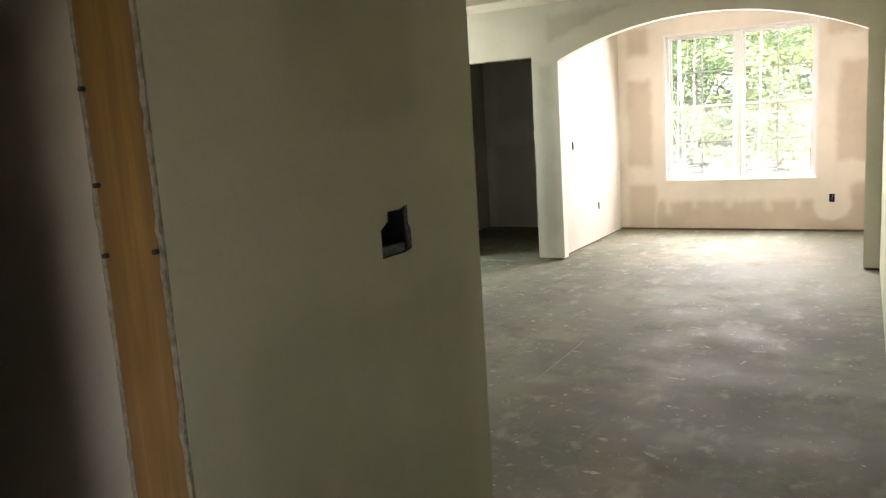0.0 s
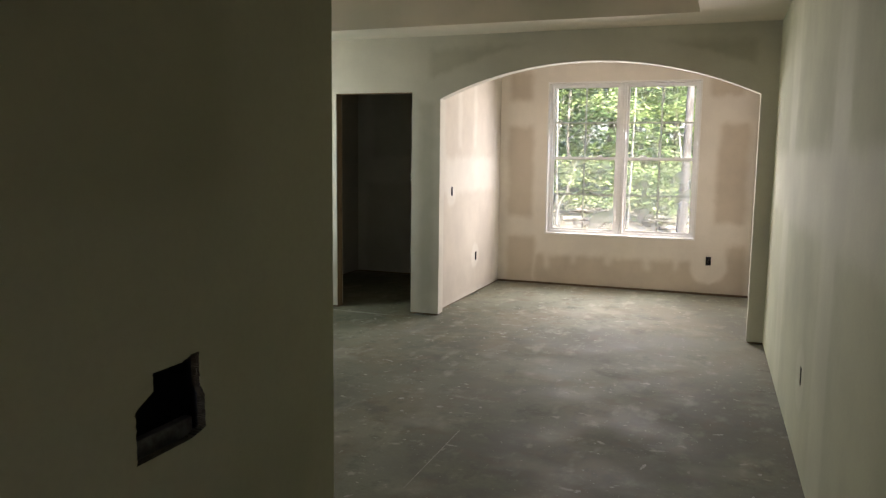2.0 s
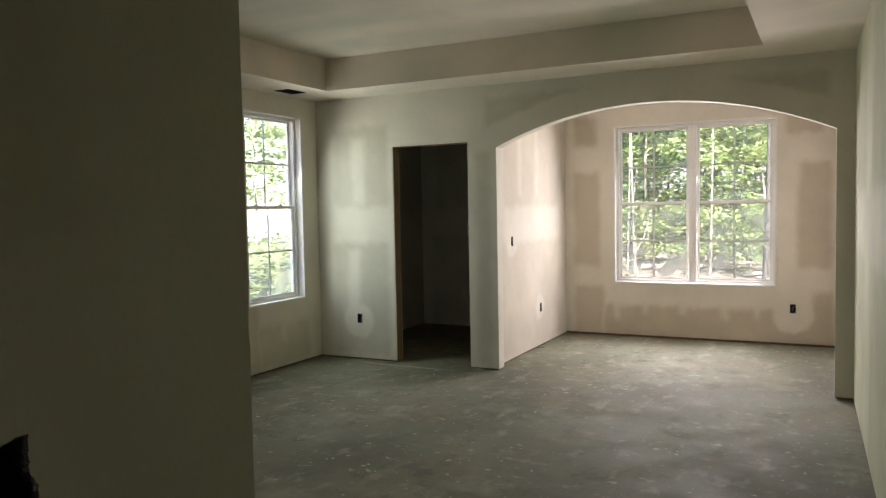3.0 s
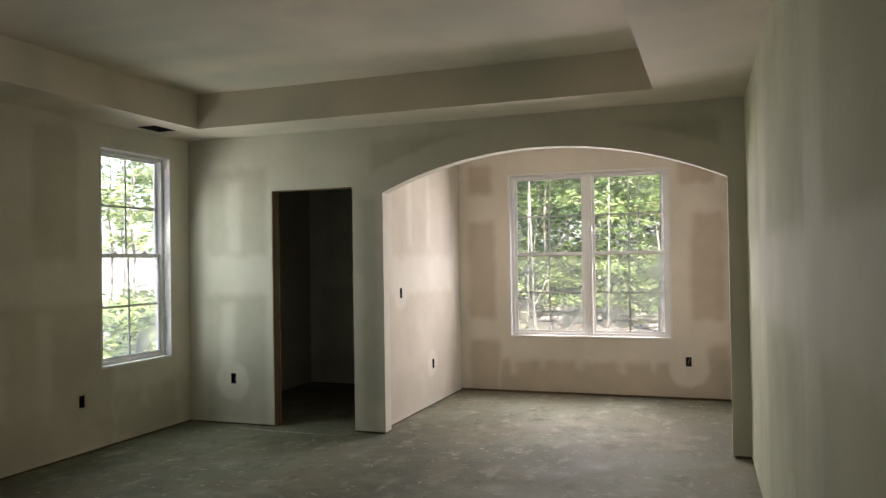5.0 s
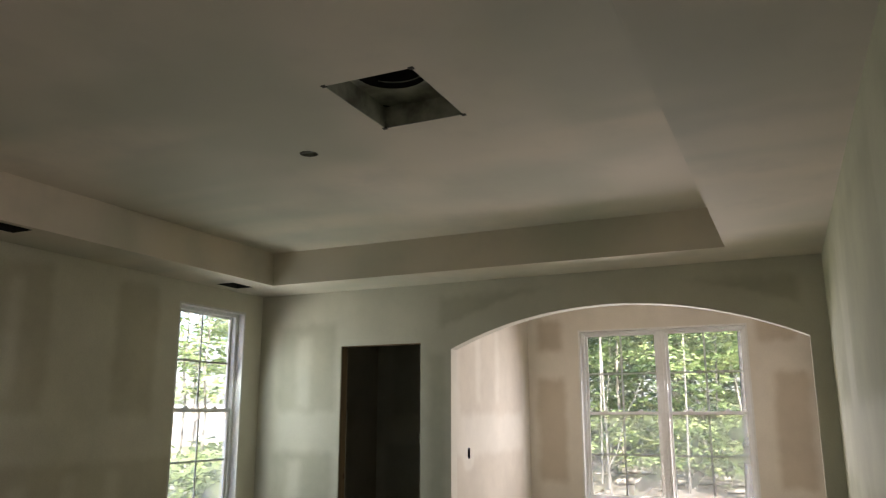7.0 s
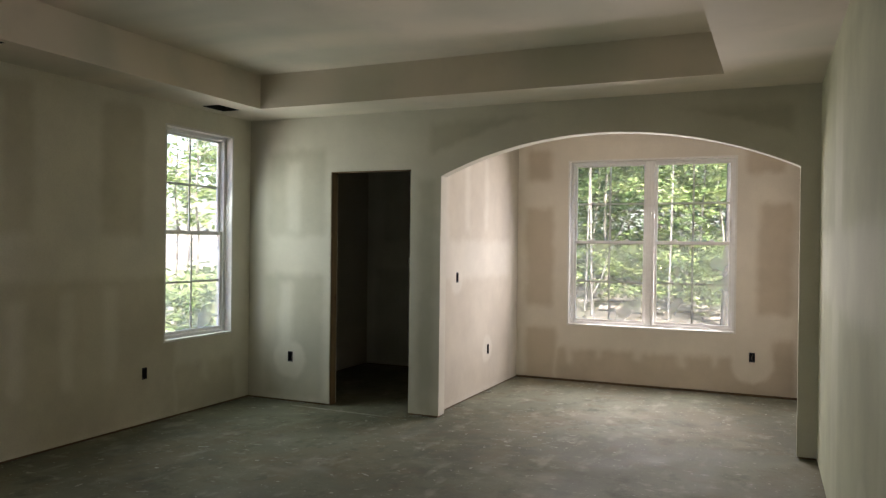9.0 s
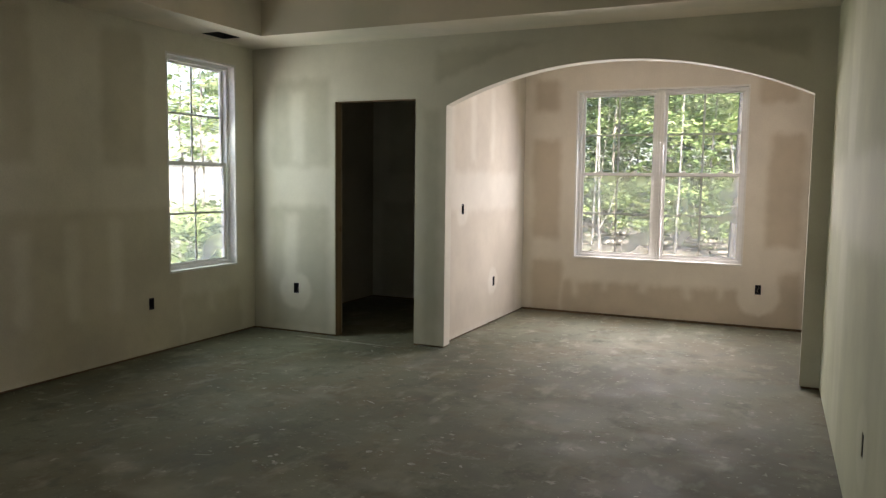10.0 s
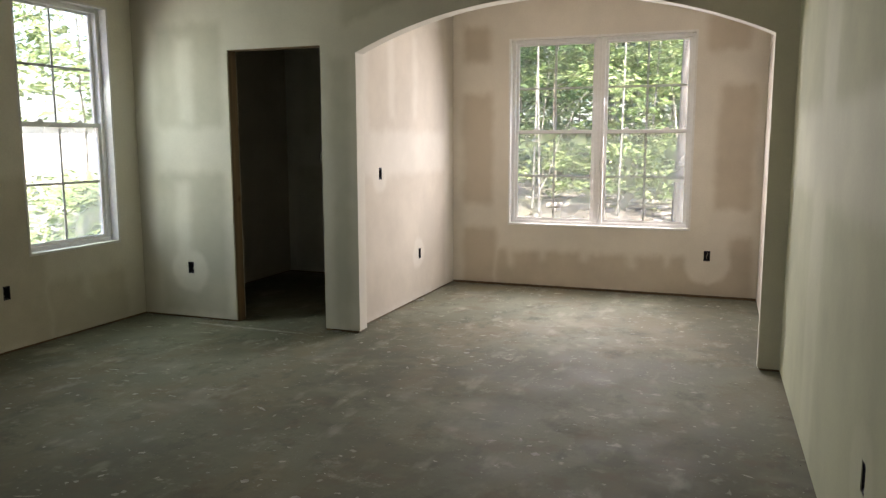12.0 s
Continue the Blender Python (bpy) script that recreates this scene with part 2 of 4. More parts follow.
def litter():
    k = Net("leaf_litter")
    g = k.noise(5.0, 6.0, 0.7)
    big = k.noise(0.35, 3.0)
    col = k.mix(k.ramp(g, 0.35, 0.65), (0.055, 0.048, 0.036), (0.24, 0.215, 0.175))
    col = k.mix(k.ramp(big, 0.5, 0.65, 0.0, 0.5), col, (0.07, 0.09, 0.03))
    # a pale dusty clearing west of the wood
    sep = k.n.new("ShaderNodeSeparateXYZ")
    k.l.new(k.coord, sep.inputs[0])
    edge = k.math("ADD", k.math("ADD", sep.outputs["X"], k.math("MULTIPLY", sep.outputs["Y"], 0.25)), k.math("MULTIPLY", k.noise(0.4, 4.0), 4.0))
    pale = k.mix(k.ramp(g, 0.3, 0.7), (0.42, 0.38, 0.31), (0.58, 0.54, 0.46))
    col = k.mix(k.ramp(edge, -7.5, -5.5, 1.0, 0.0), col, pale)
    k.colour(col)
    k.rough(0.95)
    k.bump(g, 0.8, 0.08)
    return k.m


def ceiling_board():
    k = Net("ceiling_filler")
    big = k.noise(0.75, 2.0, 0.45)
    band = k.noise(0.9, 2.0, 0.5, stretch=(0.30, 1.7, 1.0))
    mid = k.noise(2.2, 4.0, 0.6)
    col = k.mix(k.ramp(big, 0.36, 0.64), (0.60, 0.585, 0.49), (0.775, 0.70, 0.60))
    col = k.mix(k.ramp(band, 0.42, 0.66, 0.0, 0.75), col, (0.84, 0.745, 0.63))
    col = k.mix(k.ramp(mid, 0.45, 0.75, 0.0, 0.35), col, (0.55, 0.52, 0.455))
    k.colour(col)
    k.rough(0.75)
    k.b.inputs["Specular IOR Level"].default_value = 0.2
    k.bump(k.noise(0.9, 2.0), 0.4, 0.03)
    k.bump(k.noise(20.0, 4.0, 0.6), 0.1, 0.004)
    return k.m


M_CEIL = ceiling_board()
M_PLAIN = drywall("skimmed_plasterboard", "X", mudcol=(0.50, 0.465, 0.39))
M_CONC = concrete()
M_WOOD = lumber("stud_lumber", (0.225, 0.132, 0.034))
M_WOODY = lumber("plate_lumber", (0.17, 0.11, 0.06), 1)
M_VINYL = plain("white_vinyl", (0.87, 0.87, 0.86), 0.35, var=0.03, bump=0.03)
M_GRILLE = plain("white_grille_bar", (0.72, 0.73, 0.72), 0.4, var=0.04, bump=0.0)
M_TRIMW = plain("white_primed_wood", (0.78, 0.77, 0.74), 0.5, var=0.05, bump=0.08)
# On the clear upper panes the dust mix stands in for veiling glare.
M_GLASS = glass("glare_veil_glass", 0.085)
M_DUSTY = glass("dusty_glass", 0.25)
M_BOX = plain("blue_black_plastic", (0.015, 0.017, 0.03), 0.45, var=0.3)
M_WIRE = plain("cable_sheath", (0.35, 0.34, 0.30), 0.5)
M_GALV = plain("galvanised_sheet", (0.36, 0.37, 0.32), 0.5, metal=0.25, var=0.5, scale=7.0)
M_DARK = plain("black_duct_and_shade", (0.02, 0.02, 0.02), 0.8, var=0.4)
M_FLAKE = plain("dried_filler", (0.30, 0.295, 0.245), 0.8, var=0.3, scale=12.0)
M_SCREW = plain("black_screw", (0.03, 0.03, 0.03), 0.4, metal=0.6)
M_ROOF = plain("roof_felt", (0.06, 0.06, 0.06), 0.9)
M_LEAF = leaf_material("green_leaves", (0.050, 0.105, 0.034), (0.13, 0.235, 0.085), (0.37, 0.45, 0.21))
M_LEAF2 = leaf_material("pale_leaves", (0.09, 0.15, 0.055), (0.19, 0.28, 0.11), (0.46, 0.51, 0.27))
# Yellow-green leaf tone with sunlight put into the colour.
M_LEAF3 = leaf_material("sun_lightened_yellow_leaves", (0.085, 0.14, 0.045), (0.23, 0.31, 0.115), (0.50, 0.54, 0.27))
M_BARK = bark("grey_bark", (0.16, 0.14, 0.115), (0.33, 0.31, 0.27))
M_BARKW = bark("pale_bark", (0.10, 0.095, 0.085), (0.24, 0.235, 0.215))
# Grey bark lowered in colour so the thick trunk looks shaded.
M_BARKD = bark("shade_grey_bark", (0.035, 0.032, 0.028), (0.10, 0.095, 0.085))
M_LITTER = litter()
M_DRYLEAF = leaf_material("dry_leaves", (0.10, 0.07, 0.04), (0.18, 0.14, 0.09), (0.32, 0.27, 0.20))


# ---- mesh helpers ----
def obj(name, verts, faces, mat, parent=None, label="", smooth=False):
    me = bpy.data.meshes.new(name)
    me.from_pydata([tuple(v) for v in verts], [], faces)
    me.materials.append(mat)
    me.update()
    if smooth:
        me.shade_smooth()
    ob = new(name, me)
    if parent is not None:
        ob.parent = parent
    if label:
        ob["label"] = label
    return ob


def part(name, bm, mat, parent, label="", smooth=False):
    me = bpy.data.meshes.new(name)
    bm.to_mesh(me)
    bm.free()
    me.materials.append(mat)
    if smooth:
        me.shade_smooth()
    ob = new(name, me)
    if parent is not None:
        ob.parent = parent
    if label:
        ob["label"] = label
    return ob


def add_box(bm, x0, y0, z0, x1, y1, z1, bevel=0.0):
    r = bmesh.ops.create_cube(bm, size=1.0)
    vs = r["verts"]
    bmesh.ops.scale(bm, vec=(abs(x1 - x0), abs(y1 - y0), abs(z1 - z0)), verts=vs)
    bmesh.ops.translate(bm, vec=((x0 + x1) / 2, (y0 + y1) / 2, (z0 + z1) / 2), verts=vs)
    if bevel:
        es = list({e for v in vs for e in v.link_edges})
        bmesh.ops.bevel(bm, geom=es, offset=bevel, segments=2, profile=0.6, affect="EDGES")
    return bm


def box_bm(*a, bevel=0.0):
    return add_box(bmesh.new(), *a, bevel=bevel)


def grid_solid(us, vs, filled, d0, d1, place):
    """Verts and faces of a plate of cells; place(u, v, d) gives the point; cells where filled(u, v) is false stay open."""
    us, vs = sorted(set(us)), sorted(set(vs))
    verts, faces, index = [], [], {}

    def vert(i, j, d):
        key = (i, j, d)
        if key not in index:
            index[key] = len(verts)
            verts.append(place(us[i], vs[j], d))
        return index[key]

    solid = {(i, j) for i in range(len(us) - 1) for j in range(len(vs) - 1)
             if filled((us[i] + us[i + 1]) / 2, (vs[j] + vs[j + 1]) / 2)}
    for i, j in solid:
        a, b, c, d = (i, j), (i + 1, j), (i + 1, j + 1), (i, j + 1)
        faces.append([vert(*p, d0) for p in (a, b, c, d)])
        faces.append([vert(*p, d1) for p in (d, c, b, a)])
        for (p, q), nb in (((a, b), (i, j - 1)), ((b, c), (i + 1, j)), ((c, d), (i, j + 1)), ((d, a), (i - 1, j))):
            if nb not in solid:
                faces.append([vert(*q, d0), vert(*p, d0), vert(*p, d1), vert(*q, d1)])
    return verts, faces


def fix_normals(ob):
    bm = bmesh.new()
    bm.from_mesh(ob.data)
    bmesh.ops.recalc_face_normals(bm, faces=bm.faces)
    bm.to_mesh(ob.data)
    bm.free()
    return ob


def wall(name, along, face, depth, u0, u1, z0, z1, mat, holes=(), label=""):
    """A wall along "x" or "y", its visible side at face, reaching depth (signed) behind it; holes (u0, z0, u1, z1) go through."""
    us = [u0, u1] + [h[k] for h in holes for k in (0, 2)]
    zs = [z0, z1] + [h[k] for h in holes for k in (1, 3)]
    us = [u for u in us if u0 <= u <= u1]
    zs = [z for z in zs if z0 <= z <= z1]

    def filled(u, z):
        return not any(h[0] < u < h[2] and h[1] < z < h[3] for h in holes)

    if along == "x":
        place = lambda u, v, d: (u, d, v)
    else:
        place = lambda u, v, d: (d, u, v)
    v, f = grid_solid(us, zs, filled, face, face + depth, place)
    ob = fix_normals(obj(name, v, f, mat))
    return tagged(ob, label, "wall", kind="structure")


# ---- structure ----
GAP = 0.016
H = 2.595            # flat ceiling
HA = 2.76            # alcove ceiling
HT = 2.88           # raised middle of the ceiling
XL, XR = -4.82, 0.05
AX0, AX1 = -2.846, -0.120      # arch opening
SPRING, RISE = 2.03, 0.30
DX0, DX1, DH = -3.925, -3.13, 2.095
YB = 2.245           # alcove window wall
ALX0, ALX1 = -2.912, -0.055
YS = -5.465           # end of the hall wall
XH = -0.985          # hall wall
YN = -6.555           # jamb of the hall opening


def socket_hole(u, z, w=0.056, h=0.095):
    return (u - w / 2, z - h / 2, u + w / 2, z + h / 2)


arch_mid, half = (AX0 + AX1) / 2, (AX1 - AX0) / 2
RADIUS = (half * half + RISE * RISE) / (2 * RISE)


def arch_z(x):
    return SPRING + RISE - RADIUS + math.sqrt(RADIUS ** 2 - (x - arch_mid) ** 2)


m_arch = drywall("plasterboard_arch_wall", "X",
                 bare=[(-4.62, 0.05, -3.99, 1.17), (-4.60, 1.52, -3.98, 2.30), (-3.05, 0.03, -2.9, 2.0)],
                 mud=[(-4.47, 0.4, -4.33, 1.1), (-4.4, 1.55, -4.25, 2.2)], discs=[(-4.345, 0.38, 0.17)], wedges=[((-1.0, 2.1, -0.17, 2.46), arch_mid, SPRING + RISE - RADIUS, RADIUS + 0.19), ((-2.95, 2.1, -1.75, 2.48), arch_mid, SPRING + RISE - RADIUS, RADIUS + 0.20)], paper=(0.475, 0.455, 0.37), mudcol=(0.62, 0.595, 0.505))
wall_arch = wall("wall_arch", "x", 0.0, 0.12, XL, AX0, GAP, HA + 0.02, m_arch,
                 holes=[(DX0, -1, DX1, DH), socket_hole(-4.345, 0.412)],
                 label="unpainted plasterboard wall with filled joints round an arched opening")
bm = bmesh.new()
bm.from_mesh(wall_arch.data)
n_seg = 48
xs = [AX0 + (AX1 - AX0) * i / n_seg for i in range(n_seg + 1)]
for y, flip in ((0.0, False), (0.12, True)):
    lo = [bm.verts.new((x, y, arch_z(x))) for x in xs]
    hi = [bm.verts.new((x, y, HA + 0.02)) for x in xs]
    for i in range(n_seg):
        q = [lo[i], lo[i + 1], hi[i + 1], hi[i]]
        bm.faces.new(q[::-1] if flip else q)
    if y == 0.0:
        front = lo
    else:
        for i in range(n_seg):
            bm.faces.new([front[i + 1], front[i], lo[i], lo[i + 1]])
add_box(bm, AX1, 0.0, GAP, XR, 0.12, HA + 0.02)
bm.to_mesh(wall_arch.data)
bm.free()

LW = (-1.081, 0.630, -0.244, 2.415)     # side window: y0, z0, y1, z1
AW = (-2.342, 0.610, -0.641, 2.376)    # alcove window: x0, z0, x1, z1
m_left = drywall("plasterboard_side_wall", "Y",
                 bare=[(-3.0, 0.02, -0.95, 1.17), (-1.72, 1.50, -1.31, 2.50), (-2.75, 1.50, -2.27, 2.50), (-4.1, 1.50, -3.2, 2.5), (-5.2, 0.02, -3.2, 1.17), (-0.95, 0.02, -0.2, 0.42)],
                 streaks=[(-2.45, 0.40, -2.33, 1.05), (-2.06, 0.40, -1.94, 1.08), (-1.68, 0.40, -1.56, 1.10), (-2.60, 1.6, -2.5, 2.4), (-3.4, 0.4, -3.28, 1.0), (-0.62, 0.25, -0.55, 0.45)],
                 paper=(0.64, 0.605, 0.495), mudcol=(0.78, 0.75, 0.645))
wall("wall_west", "y", XL, -0.16, YS - 0.12, 0.0, GAP, H + 0.02, m_left, holes=[LW, socket_hole(-1.28, 0.408)],
     label="unpainted plasterboard outer wall with filler bands and a tall window")
m_alc = drywall("plasterboard_window_wall", "X",
                bare=[(-2.81, 0.80, -2.50, 1.87), (-2.80, 2.17, -2.54, 2.50), (-0.44, 0.80, -0.13, 1.90), (-0.55, 2.2, -0.2, 2.5), (-2.80, 0.0, -2.46, 0.57), (-2.46, 0.0, -0.10, 0.36), (-0.30, 0.2, -0.10, 0.57)],
                discs=[(-0.482, 0.33, 0.20)],
                streaks=[(-2.34, 0.18, -2.28, 0.40), (-2.03, 0.27, -1.97, 0.40), (-1.62, 0.27, -1.54, 0.40), (-1.18, 0.23, -1.12, 0.40), (-0.86, 0.25, -0.80, 0.40)],
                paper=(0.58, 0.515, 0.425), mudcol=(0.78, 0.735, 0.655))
wall("wall_alcove_north", "x", YB, 0.16, ALX0 - 0.12, XR + 0.12, 0.024, HA + 0.02, m_alc, holes=[AW, socket_hole(-0.485, 0.384)],
     label="unpainted tan plasterboard wall with pale filler bands round a double window")
m_alw = drywall("plasterboard_alcove_side", "Y", bare=[(0.32, 1.50, 2.0, 2.45), (0.25, 0.04, 2.0, 1.14)],
                discs=[(0.517, 1.13, 0.12), (1.319, 0.42, 0.13)], streaks=[(0.7, 1.6, 0.82, 2.3), (1.2, 1.6, 1.3, 2.3)],
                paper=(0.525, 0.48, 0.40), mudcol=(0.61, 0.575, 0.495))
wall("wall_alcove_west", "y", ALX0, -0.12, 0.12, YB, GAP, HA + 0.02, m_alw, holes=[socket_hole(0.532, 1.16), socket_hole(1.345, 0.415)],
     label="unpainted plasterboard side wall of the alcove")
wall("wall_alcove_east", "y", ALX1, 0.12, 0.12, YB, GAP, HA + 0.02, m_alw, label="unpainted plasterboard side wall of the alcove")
m_right = drywall("plasterboard_east_wall", "Y",
                  bare=[(-5.6, 0.02, -3.4, 1.15), (-3.0, 0.02, -1.5, 1.15), (-1.1, 0.02, -0.25, 1.15), (-5.6, 1.55, -3.5, 2.45), (-3.1, 1.55, -1.6, 2.45), (-1.2, 1.55, -0.3, 2.45)],
                  discs=[(-2.57, 0.43, 0.16)], paper=(0.495, 0.505, 0.36), mudcol=(0.56, 0.565, 0.415))
wall("wall_east", "y", XR, 0.12, -5.75, 0.12, GAP, H + 0.02, m_right, holes=[socket_hole(-2.60, 0.445)],
     label="long unpainted plasterboard wall with faint filler bands")
for v in bpy.data.objects["wall_east"].data.vertices:
    v.co.x += -0.045 - 0.018 * v.co.y      # the wall runs slightly out of square
m_hall = drywall("plasterboard_hall_wall", "Y",
                 bare=[(-6.4, 0.02, -5.55, 1.05), (-6.25, 1.45, -5.75, 2.5)], discs=[(-5.86, 1.2, 0.16)], paper=(0.45, 0.45, 0.325), mudcol=(0.51, 0.51, 0.38))
# the cut-out: narrow above, torn wider below
rng = random.Random(31)
CUT = []
for i in range(87):
    z = 1.129 + 0.0013 * i
    low = max(0.0, min(1.0, (1.212 - z) / 0.016))
    fray = 0.0022 * noise.noise((0.0, 3.0, z * 160.0))
    y_a = -5.920 - 0.031 * low + fray + rng.uniform(-0.0007, 0.0007)
    y_b = -5.833 + 0.010 * min(1.0, max(0.0, (1.199 - z) / 0.02)) + 0.0022 * noise.noise((0.0, 9.0, z * 140.0)) + rng.uniform(-0.0007, 0.0007)
    if i < 5:
        y_b -= 0.006 * (4 - i) + rng.uniform(0.0, 0.006)
    if i > 81:
        y_a += 0.050 + 0.004 * (i - 81) + rng.uniform(0.0, 0.004)
    CUT.append((y_a, z, y_b, z + 0.0013))
wall("wall_hall_core", "y", XH - 0.013, -0.152, YN, YS, GAP, H + 0.02, m_hall, holes=[(-5.967, 1.115, -5.797, 1.265)], label="core of the hall wall behind its board")
wall("wall_hall", "y", XH, -0.013, YN, YS, GAP, H + 0.02, m_hall,
     holes=CUT,
     label="unpainted plasterboard wall end with a ragged box cut-out")
wall("wall_hall_south", "y", XH, -0.165, -9.0, -7.42, GAP, H + 0.02, M_PLAIN, label="plasterboard hall wall")
wall("wall_hall_head", "y", XH, -0.165, -7.42, YN, 2.10, H + 0.02, M_PLAIN, label="plasterboard over a doorway")
wall("wall_south", "x", YS, -0.12, XL, XH - 0.165, GAP, H + 0.02, M_PLAIN, label="plasterboard wall")
wall("wall_back_west", "y", XL, -0.16, -9.12, YS - 0.12, 0.0, H + 0.02, M_PLAIN, label="plain outer wall")
wall("wall_back_south", "x", -9.0, -0.12, XL, -3.12, 0.0, H + 0.02, M_PLAIN, label="plain outer wall")
wall("wall_hall_east", "y", 0.34, 0.12, -9.0, -5.75, GAP, H + 0.02, M_PLAIN, label="plasterboard hall wall")
wall("wall_hall_return", "x", -5.75, 0.12, XR + 0.12, 0.34 + 0.12, GAP, H + 0.02, M_PLAIN, label="short plasterboard return")
wall("wall_hall_end", "x", -9.0, -0.12, -3.1, 0.46, GAP, H + 0.02, M_PLAIN, holes=[(-0.60, 1.20, -0.10, 2.00)], label="plasterboard wall")
wall("wall_side_room_north", "x", -6.44, 0.12, -3.0, XH - 0.165, GAP, H + 0.02, M_PLAIN, label="plasterboard wall of a dark side room")
wall("wall_side_room_west", "y", -3.0, -0.12, -9.0, -6.32, GAP, H + 0.02, M_PLAIN, label="plasterboard wall of a dark side room")
m_closet = drywall("plasterboard_closet", "X", bare=[(-4.7, 0.02, -4.0, 1.15), (-3.75, 0.02, -3.3, 1.15), (-4.6, 1.5, -3.2, 2.4)], streaks=[(-3.5, 0.3, -3.42, 1.1)], paper=(0.62, 0.62, 0.56), mudcol=(0.74, 0.73, 0.67))
wall("wall_closet_north", "x", YB, 0.16, XL - 0.16, ALX0 - 0.12, GAP, H + 0.02, m_closet, label="plasterboard back wall of a dark closet")
wall("wall_closet_west", "y", XL, -0.16, 0.0, YB, GAP, H + 0.02, M_PLAIN, label="plasterboard closet wall")


def plate(name, x0, y0, x1, y1):
    return tagged(part(name, box_bm(x0, y0, 0.0, x1, y1, 0.036), M_WOODY, None), "raw lumber sole plate behind the board edge", "trim", kind="structure")


for a in ((XL, 0.014, DX0 - 0.002, 0.106), (DX1 + 0.002, 0.014, AX0 - 0.014, 0.106), (AX1 + 0.014, 0.014, XR, 0.106), (XL - 0.15, YS, XL - 0.014, 0.0),
          (ALX0, YB + 0.014, ALX1, YB + 0.15), (ALX0 - 0.106, 0.12, ALX0 - 0.014, YB), (ALX1 + 0.014, 0.12, ALX1 + 0.106, YB),
          (XR + 0.07, -5.74, XR + 0.106, 0.11), (XH - 0.15, YN + 0.002, XH - 0.014, YS - 0.014), (XL, YS - 0.106, XH - 0.17, YS - 0.014),
          (XH - 0.10, -9.0, XH - 0.014, -7.43), (0.354, -9.0, 0.44, -5.75), (-3.1, -9.1, 0.44, -9.014), (-3.0, -6.426, XH - 0.17, -6.33),
          (-3.10, -9.0, -3.014, -6.33), (XL, YB + 0.014, ALX0 - 0.13, YB + 0.10), (XL - 0.15, 0.0, XL - 0.014, YB)):
    plate("baseboard_plate", *a)

# floor slab
vf, ff = grid_solid([XL - 0.16, 0.46], [-9.12, YB + 0.16], lambda u, v: True, 0.0, -0.25, lambda u, v, d: (u, v, d))
floor = tagged(fix_normals(obj("floor", vf, ff, M_CONC)), "dusty grey concrete floor spattered with dried filler", "floor", kind="structure")

# ceiling with a raised tray
TX0, TX1, TY0, TY1 = -4.315, -0.59, -4.95, -0.515
INS = 0.0
VENT = (-1.969, -3.287, -1.545, -2.742)
CANX, CANY = -2.527, -2.587
REGS = [(-4.70, -0.80, -4.52, -0.53), (-4.55, -3.08, -4.37, -2.81)]
bm = bmesh.new()


def quad(bm, *pts):
    return bm.faces.new([bm.verts.new(p) for p in pts])


def flat_grid(bm, xs, ys, skip, z):
    xs, ys = sorted(set(xs)), sorted(set(ys))
    for i in range(len(xs) - 1):
        for j in range(len(ys) - 1):
            cx, cy = (xs[i] + xs[i + 1]) / 2, (ys[j] + ys[j + 1]) / 2
            if not skip(cx, cy):
                quad(bm, (xs[i], ys[j], z), (xs[i], ys[j + 1], z), (xs[i + 1], ys[j + 1], z), (xs[i + 1], ys[j], z))


inside = lambda r, x, y: r[0] < x < r[2] and r[1] < y < r[3]
flat_grid(bm, [XL - 0.1, 0.46, TX0, TX1, ALX0 - 0.06, ALX1 + 0.06] + [r[k] for r in REGS for k in (0, 2)], [-9.1, YB + 0.1, TY0, TY1, 0.06] + [r[k] for r in REGS for k in (1, 3)],
          lambda x, y: inside((TX0, TY0, TX1, TY1), x, y) or inside((ALX0 - 0.06, 0.06, ALX1 + 0.06, 9), x, y) or any(inside(r, x, y) for r in REGS), H)
quad(bm, (ALX0 - 0.06, 0.06, HA), (ALX0 - 0.06, YB + 0.1, HA), (ALX1 + 0.06, YB + 0.1, HA), (ALX1 + 0.06, 0.06, HA))
low = [(TX0, TY0, H), (TX1, TY0, H), (TX1, TY1, H), (TX0, TY1, H)]
top = [(TX0 + INS, TY0 + INS, HT), (TX1 - INS, TY0 + INS, HT), (TX1 - INS, TY1 - INS, HT), (TX0 + INS, TY1 - INS, HT)]
for i in range(4):
    quad(bm, low[i], low[(i + 1) % 4], top[(i + 1) % 4], top[i])
CAN = (CANX - 0.08, CANY - 0.08, CANX + 0.08, CANY + 0.08)
flat_grid(bm, [TX0 + INS, TX1 - INS, VENT[0], VENT[2], CAN[0], CAN[2]], [TY0 + INS, TY1 - INS, VENT[1], VENT[3], CAN[1], CAN[3]],
          lambda x, y: inside(VENT, x, y) or inside(CAN, x, y), HT)
ring_n = 32
sq, ci = [], []
for i in range(ring_n):
    a = 2 * math.pi * i / ring_n
    c, s = math.cos(a), math.sin(a)
    k = 0.08 / max(abs(c), abs(s))
    sq.append((CANX + k * c, CANY + k * s, HT))
    ci.append((CANX + 0.05 * c, CANY + 0.05 * s, HT))
for i in range(ring_n):
    j = (i + 1) % ring_n
    quad(bm, sq[i], sq[j], ci[j], ci[i])
bmesh.ops.remove_doubles(bm, verts=bm.verts, dist=0.0005)
bmesh.ops.recalc_face_normals(bm, faces=bm.faces)
ceil_ob = part("ceiling", bm, M_CEIL, None)
tagged(ceil_ob, "filled plasterboard tray ceiling with a raised middle, unpainted", "ceiling", kind="structure")
